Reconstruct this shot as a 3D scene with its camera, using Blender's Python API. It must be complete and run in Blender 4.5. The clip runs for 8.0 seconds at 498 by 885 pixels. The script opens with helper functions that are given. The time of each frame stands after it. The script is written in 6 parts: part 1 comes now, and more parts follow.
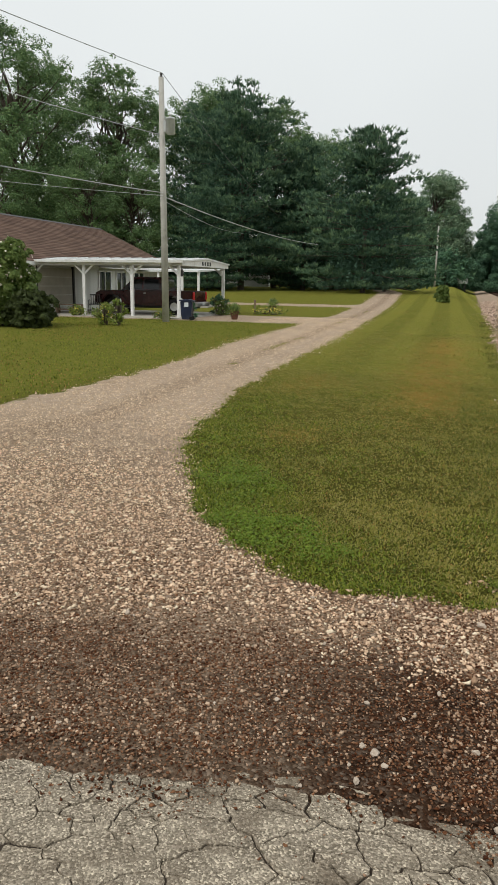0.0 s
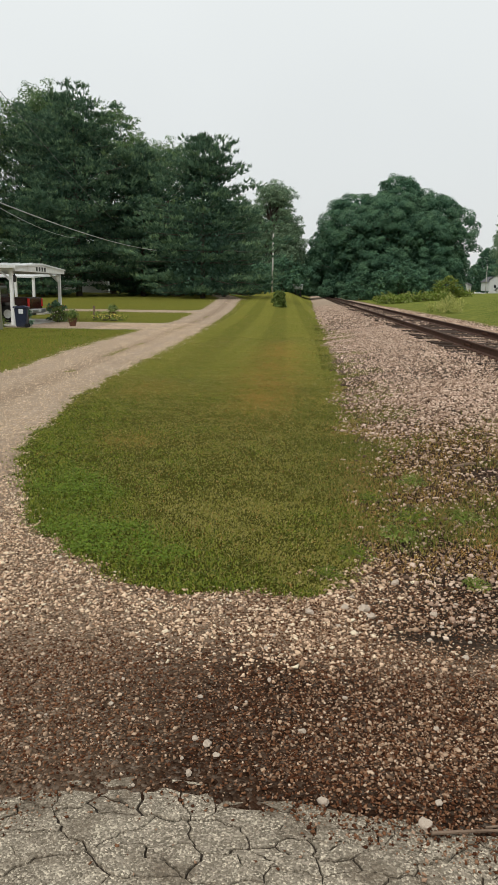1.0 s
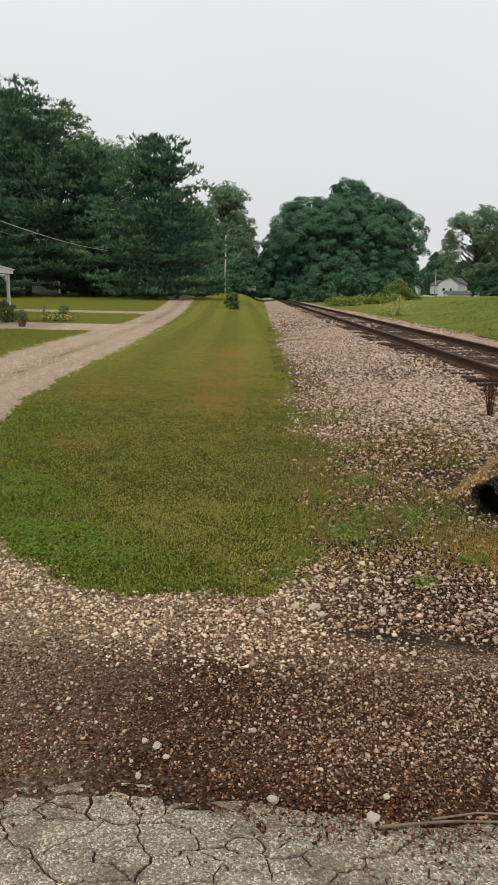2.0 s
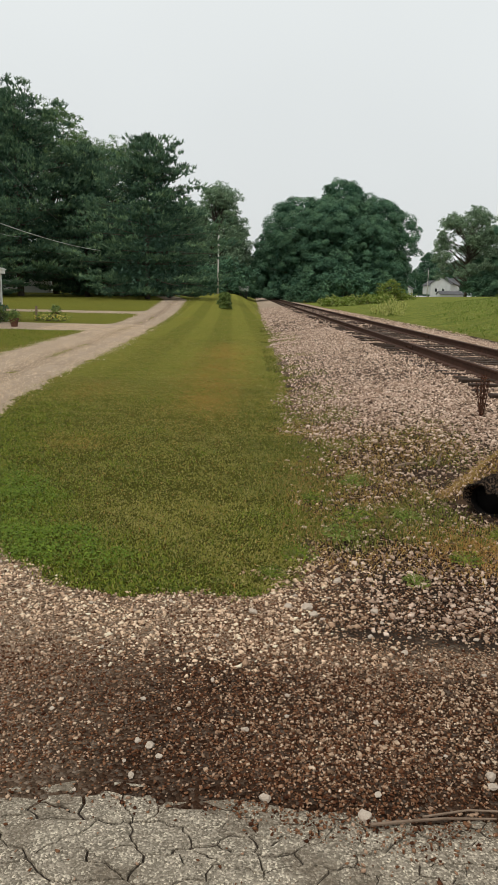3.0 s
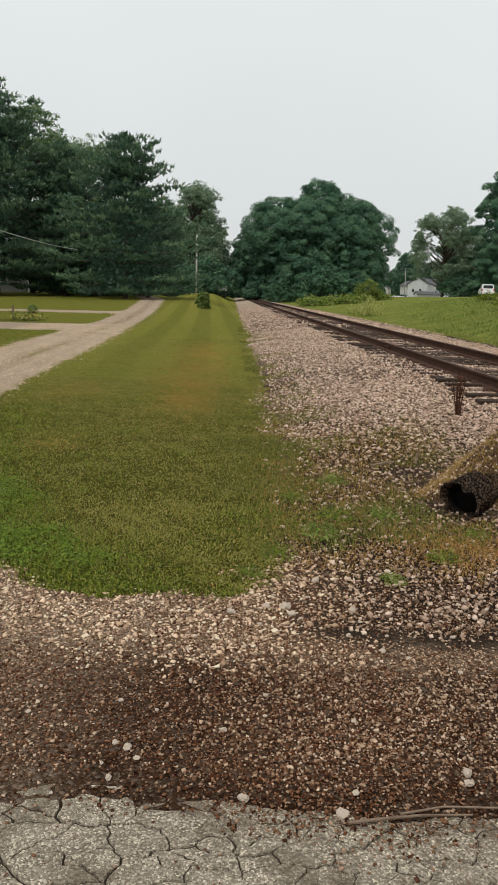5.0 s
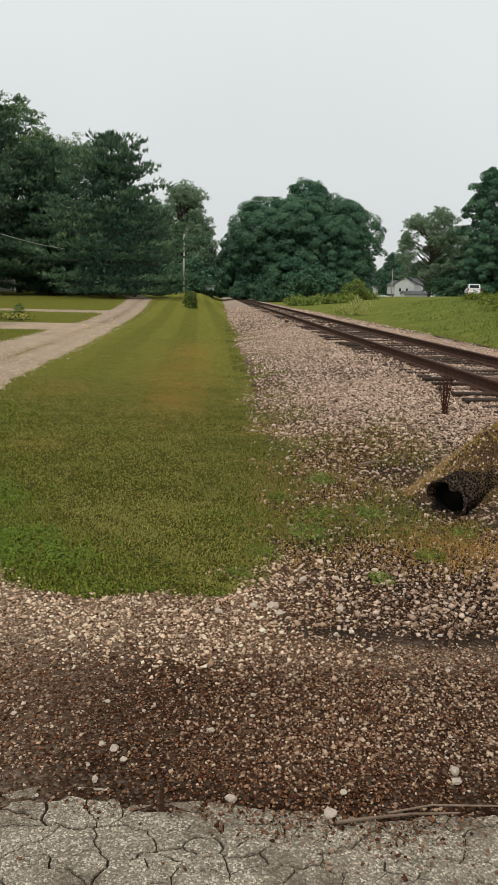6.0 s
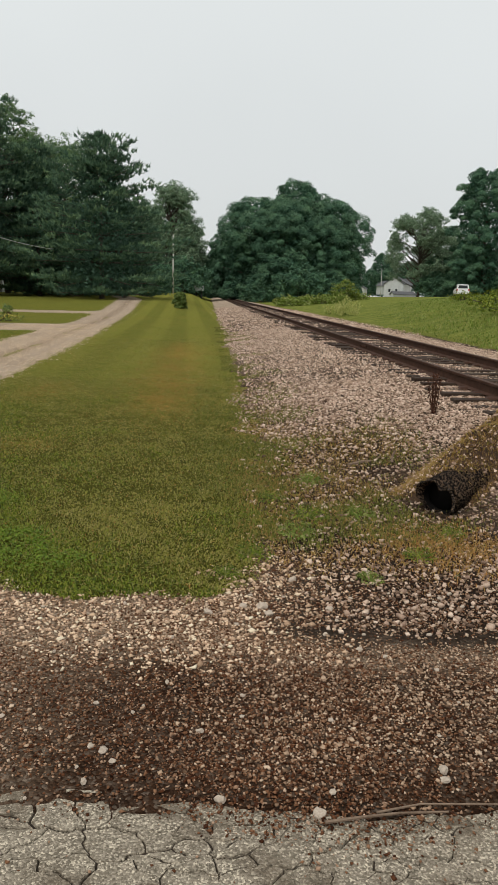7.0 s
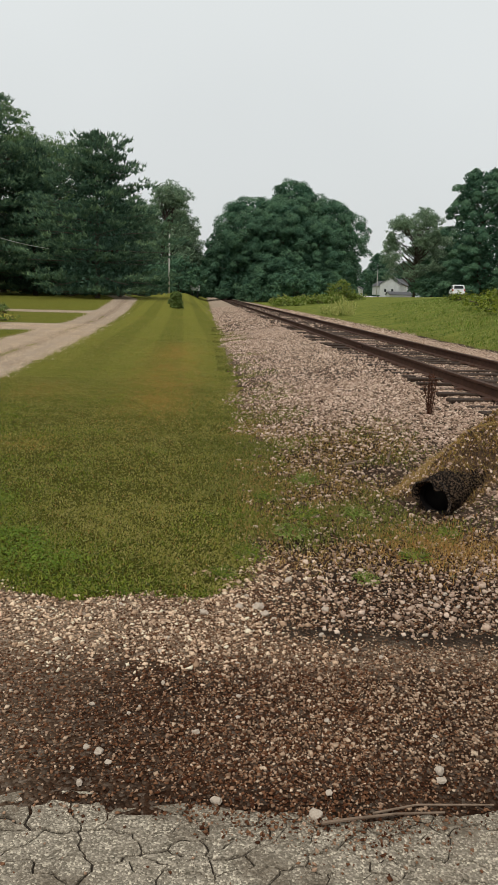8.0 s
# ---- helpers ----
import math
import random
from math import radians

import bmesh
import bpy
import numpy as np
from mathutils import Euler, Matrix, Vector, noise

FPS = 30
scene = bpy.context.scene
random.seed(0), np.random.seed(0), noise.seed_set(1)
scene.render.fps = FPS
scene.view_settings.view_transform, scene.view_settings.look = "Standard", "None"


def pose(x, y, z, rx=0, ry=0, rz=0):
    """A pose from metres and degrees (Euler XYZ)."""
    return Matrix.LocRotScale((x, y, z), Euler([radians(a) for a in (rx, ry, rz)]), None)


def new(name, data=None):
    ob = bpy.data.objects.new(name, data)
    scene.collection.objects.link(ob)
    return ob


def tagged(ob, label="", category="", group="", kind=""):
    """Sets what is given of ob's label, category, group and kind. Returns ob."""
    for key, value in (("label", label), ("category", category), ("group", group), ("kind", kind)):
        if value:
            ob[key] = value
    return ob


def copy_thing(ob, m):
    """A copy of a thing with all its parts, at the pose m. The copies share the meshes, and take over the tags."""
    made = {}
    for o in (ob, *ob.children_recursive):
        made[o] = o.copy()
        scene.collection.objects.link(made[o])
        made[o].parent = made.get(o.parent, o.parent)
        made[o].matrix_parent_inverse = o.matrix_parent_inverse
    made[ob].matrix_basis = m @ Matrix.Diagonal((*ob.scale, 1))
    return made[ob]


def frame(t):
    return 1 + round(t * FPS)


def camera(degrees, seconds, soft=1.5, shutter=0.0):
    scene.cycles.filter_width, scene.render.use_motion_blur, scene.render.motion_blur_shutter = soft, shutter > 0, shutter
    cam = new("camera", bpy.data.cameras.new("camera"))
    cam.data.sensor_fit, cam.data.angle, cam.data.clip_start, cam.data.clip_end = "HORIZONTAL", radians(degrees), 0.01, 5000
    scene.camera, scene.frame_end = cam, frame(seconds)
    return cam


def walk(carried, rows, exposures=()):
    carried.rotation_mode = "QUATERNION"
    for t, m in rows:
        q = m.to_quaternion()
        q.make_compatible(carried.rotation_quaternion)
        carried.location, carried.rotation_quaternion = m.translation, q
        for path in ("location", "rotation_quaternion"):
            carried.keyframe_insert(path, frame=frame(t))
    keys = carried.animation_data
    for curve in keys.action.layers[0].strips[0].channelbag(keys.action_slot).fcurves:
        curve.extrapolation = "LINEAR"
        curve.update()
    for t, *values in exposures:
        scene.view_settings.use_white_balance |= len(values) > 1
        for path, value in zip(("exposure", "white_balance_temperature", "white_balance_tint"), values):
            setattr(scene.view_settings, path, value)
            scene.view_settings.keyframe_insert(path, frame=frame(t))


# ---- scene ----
# axes: y runs along the railway, x to its side; the camera stands at the edge of the side road
cam = camera(37.47, 8.0, soft=0.6)
PATH = [
    (0.0, pose(-0.147, 0.026, 1.610, 77.735, -0.813, 16.499)),
    (0.5, pose(-0.075, 0.020, 1.606, 78.121, -0.458, 9.266)),
    (1.0, pose(-0.036, -0.002, 1.603, 78.325, -0.665, 4.434)),
    (1.5, pose(-0.023, -0.001, 1.597, 78.459, -0.940, 1.891)),
    (3.0, pose(-0.015, -0.017, 1.603, 78.513, -1.170, 0.291)),
    (3.5, pose(-0.015, -0.019, 1.603, 78.533, -1.216, -0.162)),
    (4.0, pose(-0.013, -0.018, 1.603, 78.543, -1.276, -0.595)),
    (4.5, pose(-0.010, -0.018, 1.604, 78.541, -1.270, -0.944)),
    (6.0, pose(-0.004, -0.005, 1.599, 78.515, -1.341, -2.311)),
    (6.5, pose(0.000, -0.007, 1.599, 78.556, -1.299, -2.760)),
    (7.0, pose(0.003, -0.003, 1.598, 78.569, -1.296, -3.106)),
    (7.5, pose(0.001, -0.004, 1.601, 78.563, -1.390, -3.326)),
    (8.0, pose(0.001, 0.000, 1.600, 78.566, -1.425, -3.409)),
]
walk(cam, PATH, exposures=((0.0, 0.04), (1.5, 0.0), (4.5, -0.04), (8.0, -0.1)))

# ---- light ----
world = bpy.data.worlds.new("overcast")
scene.world = world
world.use_nodes = True
wn, wl = world.node_tree.nodes, world.node_tree.links
wn.clear()
SUN_EL, SUN_ROT = radians(52), radians(211)
sky = wn.new("ShaderNodeTexSky")
sky.sky_type, sky.sun_disc, sky.sun_elevation, sky.sun_rotation = "NISHITA", False, SUN_EL, SUN_ROT
sky.air_density, sky.dust_density = 1.0, 4.0
skyb = wn.new("ShaderNodeBackground")
skyb.inputs["Strength"].default_value = 0.008
wl.new(sky.outputs[0], skyb.inputs[0])
# the cloud layer: a grey white sheet, a little duller toward the horizon, with faint soft cloud
tc = wn.new("ShaderNodeTexCoord")
sep = wn.new("ShaderNodeSeparateXYZ")
wl.new(tc.outputs["Generated"], sep.inputs[0])
ramp = wn.new("ShaderNodeValToRGB")
ramp.color_ramp.elements[0].position, ramp.color_ramp.elements[0].color = 0.0, (0.69, 0.715, 0.715, 1)
ramp.color_ramp.elements[1].position, ramp.color_ramp.elements[1].color = 0.45, (0.82, 0.855, 0.848, 1)
wl.new(sep.outputs["Z"], ramp.inputs[0])
cl = wn.new("ShaderNodeTexNoise")
cl.inputs["Scale"].default_value, cl.inputs["Detail"].default_value = 2.2, 3
wl.new(tc.outputs["Generated"], cl.inputs["Vector"])
clr = wn.new("ShaderNodeMapRange")
clr.inputs["To Min"].default_value, clr.inputs["To Max"].default_value = 0.94, 1.06
wl.new(cl.outputs[0], clr.inputs[0])
cloudb = wn.new("ShaderNodeBackground")
wl.new(ramp.outputs[0], cloudb.inputs[0])
wl.new(clr.outputs[0], cloudb.inputs[1])
add = wn.new("ShaderNodeAddShader")
wl.new(skyb.outputs[0], add.inputs[0])
wl.new(cloudb.outputs[0], add.inputs[1])
wout = wn.new("ShaderNodeOutputWorld")
wl.new(add.outputs[0], wout.inputs[0])

sun = new("sun", bpy.data.lights.new("sun", "SUN"))
sun.data.energy, sun.data.angle, sun.data.color = 1.5, radians(14), (1.0, 0.96, 0.9)
sun.matrix_world = pose(0, 0, 60, 38, 0, -31)

# ---- helpers of the scene ----
rng = np.random.default_rng(7)


def thing(name, label, category, group="", kind="", at=None):
    """An Empty that carries the parts of one thing."""
    e = new(name)
    e.empty_display_size = 0.2
    if at is not None:
        e.matrix_basis = at
    return tagged(e, label, category, group, kind)


def part(name, bm, material, parent=None, label="", smooth=False):
    """Links a bmesh as one mesh object under a thing or a part."""
    me = bpy.data.meshes.new(name)
    bm.normal_update()
    bm.to_mesh(me)
    bm.free()
    me.materials.append(material)
    if smooth:
        me.polygons.foreach_set("use_smooth", [True] * len(me.polygons))
    ob = new(name, me)
    if parent is not None:
        ob.parent = parent
    if label:
        ob["label"] = label
    return ob


def mesh_from(name, verts, faces, materials, smooth=False, index=None):
    """A mesh from arrays; all faces have the same number of corners."""
    verts, faces = np.asarray(verts, dtype=np.float32), np.asarray(faces, dtype=np.int32)
    n, k = faces.shape
    me = bpy.data.meshes.new(name)
    me.vertices.add(len(verts))
    me.vertices.foreach_set("co", verts.ravel())
    me.loops.add(n * k)
    me.loops.foreach_set("vertex_index", faces.ravel())
    me.polygons.add(n)
    me.polygons.foreach_set("loop_start", np.arange(0, n * k, k, dtype=np.int32))
    for m in materials:
        me.materials.append(m)
    if index is not None:
        me.polygons.foreach_set("material_index", np.asarray(index, dtype=np.int32))
    if smooth:
        me.polygons.foreach_set("use_smooth", np.ones(n, dtype=bool))
    me.update(calc_edges=True)
    return me


def box(bm, x0, y0, z0, x1, y1, z1, bevel=0.0):
    """Adds a box between two corners, with rounded edges if asked."""
    r = bmesh.ops.create_cube(bm, size=1.0, matrix=Matrix.LocRotScale(
        ((x0 + x1) / 2, (y0 + y1) / 2, (z0 + z1) / 2), None, (abs(x1 - x0), abs(y1 - y0), abs(z1 - z0))))
    if bevel:
        edges = list({e for v in r["verts"] for e in v.link_edges})
        bmesh.ops.bevel(bm, geom=edges, offset=bevel, segments=2, affect="EDGES", profile=0.5)
    return bm


def boxm(*a, bevel=0.0):
    return box(bmesh.new(), *a, bevel=bevel)


def rod(bm, a, b, r0, r1=None, seg=10):
    """Adds a round bar from a to b."""
    a, b = Vector(a), Vector(b)
    d = b - a
    m = Matrix.Translation((a + b) / 2) @ d.to_track_quat("Z", "Y").to_matrix().to_4x4()
    bmesh.ops.create_cone(bm, cap_ends=True, segments=seg, radius1=r0, radius2=r0 if r1 is None else r1,
                          depth=d.length, matrix=m)
    return bm


def rodm(*a, **k):
    return rod(bmesh.new(), *a, **k)


def prism(bm, profile, axis, lo, hi):
    """Adds a profile of (u, v) pushed along axis 'x' (u = y, v = z) or 'y' (u = x, v = z)."""
    def at(u, v, w):
        return (w, u, v) if axis == "x" else (u, w, v)
    f0 = [bm.verts.new(at(u, v, lo)) for u, v in profile]
    f1 = [bm.verts.new(at(u, v, hi)) for u, v in profile]
    n = len(profile)
    for i in range(n):
        bm.faces.new((f0[i], f0[(i + 1) % n], f1[(i + 1) % n], f1[i]))
    bm.faces.new(f0[::-1])
    bm.faces.new(f1)
    bmesh.ops.recalc_face_normals(bm, faces=bm.faces)
    return bm


def lathe(bm, profile, seg=20, at=(0, 0, 0)):
    """Adds a turned form from (radius, height) pairs."""
    rings = []
    for r, h in profile:
        rings.append([bm.verts.new((at[0] + r * math.cos(2 * math.pi * i / seg),
                                    at[1] + r * math.sin(2 * math.pi * i / seg), at[2] + h)) for i in range(seg)])
    for p, q in zip(rings, rings[1:]):
        for i in range(seg):
            bm.faces.new((p[i], p[(i + 1) % seg], q[(i + 1) % seg], q[i]))
    bm.faces.new(rings[0][::-1])
    bm.faces.new(rings[-1])
    return bm


# ---- materials ----
def material(name, build):
    m = bpy.data.materials.new(name)
    m.use_nodes = True
    nt = m.node_tree
    b = nt.nodes["Principled BSDF"]
    build(nt, b)
    return m


def node(nt, kind, **inputs):
    n = nt.nodes.new("ShaderNode" + kind)
    for k, v in inputs.items():
        n.inputs[k.replace("_", " ")].default_value = v
    return n


def noise_of(nt, scale, detail=4.0, rough=0.6, coord="Object"):
    c = nt.nodes.new("ShaderNodeTexCoord")
    n = node(nt, "TexNoise", Scale=scale, Detail=detail, Roughness=rough)
    nt.links.new(c.outputs[coord], n.inputs["Vector"])
    return n.outputs[0]


def ramp_of(nt, fac, stops):
    r = nt.nodes.new("ShaderNodeValToRGB")
    e = r.color_ramp.elements
    while len(e) < len(stops):
        e.new(0.5)
    for q, (p, c) in zip(e, stops):
        q.position, q.color = p, (*c, 1)
    nt.links.new(fac, r.inputs[0])
    return r.outputs[0]


def mix_of(nt, fac, a, b, mode="MIX"):
    m = nt.nodes.new("ShaderNodeMix")
    m.data_type, m.blend_type = "RGBA", mode
    for sock, v in ((m.inputs[0], fac), (m.inputs[6], a), (m.inputs[7], b)):
        if isinstance(v, (int, float)):
            sock.default_value = v
        elif isinstance(v, tuple):
            sock.default_value = (*v, 1)
        else:
            nt.links.new(v, sock)
    return m.outputs[2]


def math_of(nt, op, a, b=0.5, clamp=False):
    m = nt.nodes.new("ShaderNodeMath")
    m.operation, m.use_clamp = op, clamp
    for sock, v in zip(m.inputs, (a, b)):
        if isinstance(v, (int, float)):
            sock.default_value = v
        else:
            nt.links.new(v, sock)
    return m.outputs[0]


def bump_of(nt, b, height, strength=0.4, distance=0.01):
    n = node(nt, "Bump", Strength=strength, Distance=distance)
    nt.links.new(height, n.inputs["Height"])
    nt.links.new(n.outputs[0], b.inputs["Normal"])


def plain(name, c0, c1, scale=6.0, rough=0.7, metal=0.0, bump=0.15, fine=60.0, dist=0.004, dirt=None, dirt_scale=1.3):
    """A surface whose colour wanders between two tones, with fine grain, stains and relief."""
    def build(nt, b):
        n1, n2 = noise_of(nt, scale, 5), noise_of(nt, fine, 3)
        col = ramp_of(nt, n1, [(0.32, c0), (0.68, c1)])
        col = mix_of(nt, 0.25, col, ramp_of(nt, n2, [(0.3, tuple(v * 0.7 for v in c0)), (0.7, tuple(min(1, v * 1.15) for v in c1))]))
        if dirt:
            d = ramp_of(nt, noise_of(nt, dirt_scale, 6, 0.7), [(0.5, (0, 0, 0)), (0.75, (0.7, 0.7, 0.7))])
            col = mix_of(nt, d, col, dirt)
        nt.links.new(col, b.inputs["Base Color"])
        b.inputs["Specular IOR Level"].default_value = 0.5 if rough < 0.65 else 0.2
        b.inputs["Roughness"].default_value, b.inputs["Metallic"].default_value = rough, metal
        if bump:
            bump_of(nt, b, n2, bump, dist)
    return material(name, build)


def leafy(name, tones, gloss=0.55, through_light=0.25, tufted=0.0):
    """Leaves: each one takes its own tone, partly shared by its tuft; some light comes through."""
    def build(nt, b):
        g = nt.nodes.new("ShaderNodeNewGeometry")
        n = len(tones)
        fac = g.outputs["Random Per Island"]
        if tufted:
            # tuft tone; dome and pine crowns also keep painted light and shade in it
            tone_shade = nt.nodes.new("ShaderNodeAttribute")
            tone_shade.attribute_name = "tone_shade"
            fac = math_of(nt, "ADD", math_of(nt, "MULTIPLY", fac, 1 - tufted), math_of(nt, "MULTIPLY", tone_shade.outputs["Fac"], tufted))
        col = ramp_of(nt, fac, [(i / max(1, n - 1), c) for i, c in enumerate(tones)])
        col = mix_of(nt, 0.5, col, mix_of(nt, noise_of(nt, 0.35, 3), (0.45, 0.5, 0.5), (1.5, 1.45, 1.2)), "MULTIPLY")
        nt.links.new(col, b.inputs["Base Color"])
        b.inputs["Roughness"].default_value = gloss
        b.inputs["Specular IOR Level"].default_value = 0.2
        tr = nt.nodes.new("ShaderNodeBsdfTranslucent")
        nt.links.new(col, tr.inputs[0])
        mx = nt.nodes.new("ShaderNodeMixShader")
        mx.inputs[0].default_value = through_light
        nt.links.new(b.outputs[0], mx.inputs[1])
        nt.links.new(tr.outputs[0], mx.inputs[2])
        nt.links.new(mx.outputs[0], nt.nodes["Material Output"].inputs[0])
    return material(name, build)


def stony(name, tones, rough=0.9, dust=(0.3, 0.21, 0.145)):
    """Loose stones: each one takes its own tone, with dust on it."""
    def build(nt, b):
        g = nt.nodes.new("ShaderNodeNewGeometry")
        n = len(tones)
        col = ramp_of(nt, g.outputs["Random Per Island"], [(i / max(1, n - 1), c) for i, c in enumerate(tones)])
        col = mix_of(nt, ramp_of(nt, noise_of(nt, 2.0, 5), [(0.35, (0, 0, 0)), (0.75, (0.5, 0.5, 0.5))]), col, dust)
        col = mix_of(nt, 0.5, col, ramp_of(nt, noise_of(nt, 90.0, 3), [(0.3, (0.6, 0.58, 0.55)), (0.7, (1.35, 1.35, 1.35))]), "MULTIPLY")
        nt.links.new(col, b.inputs["Base Color"])
        b.inputs["Roughness"].default_value = rough
        b.inputs["Specular IOR Level"].default_value = 0.12
        bump_of(nt, b, noise_of(nt, 120.0, 2), 0.3, 0.002)
    return material(name, build)


def pipe_build(nt, b):
    """Black plastic caked with drying silt in specks and smears."""
    specks = ramp_of(nt, noise_of(nt, 75, 2, 0.5), [(0.47, (0, 0, 0)), (0.56, (0.85, 0.85, 0.85))])
    smear = ramp_of(nt, noise_of(nt, 5, 5, 0.7), [(0.4, (0.35, 0.35, 0.35)), (0.65, (1, 1, 1))])
    col = mix_of(nt, math_of(nt, "MULTIPLY", specks, smear), (0.008, 0.006, 0.005), ramp_of(nt, noise_of(nt, 16, 3), [(0.3, (0.14, 0.085, 0.05)), (0.7, (0.34, 0.23, 0.15))]))
    nt.links.new(col, b.inputs["Base Color"])
    b.inputs["Roughness"].default_value = 0.85
    b.inputs["Specular IOR Level"].default_value = 0.2
    bump_of(nt, b, noise_of(nt, 75, 2, 0.5), 0.6, 0.01)


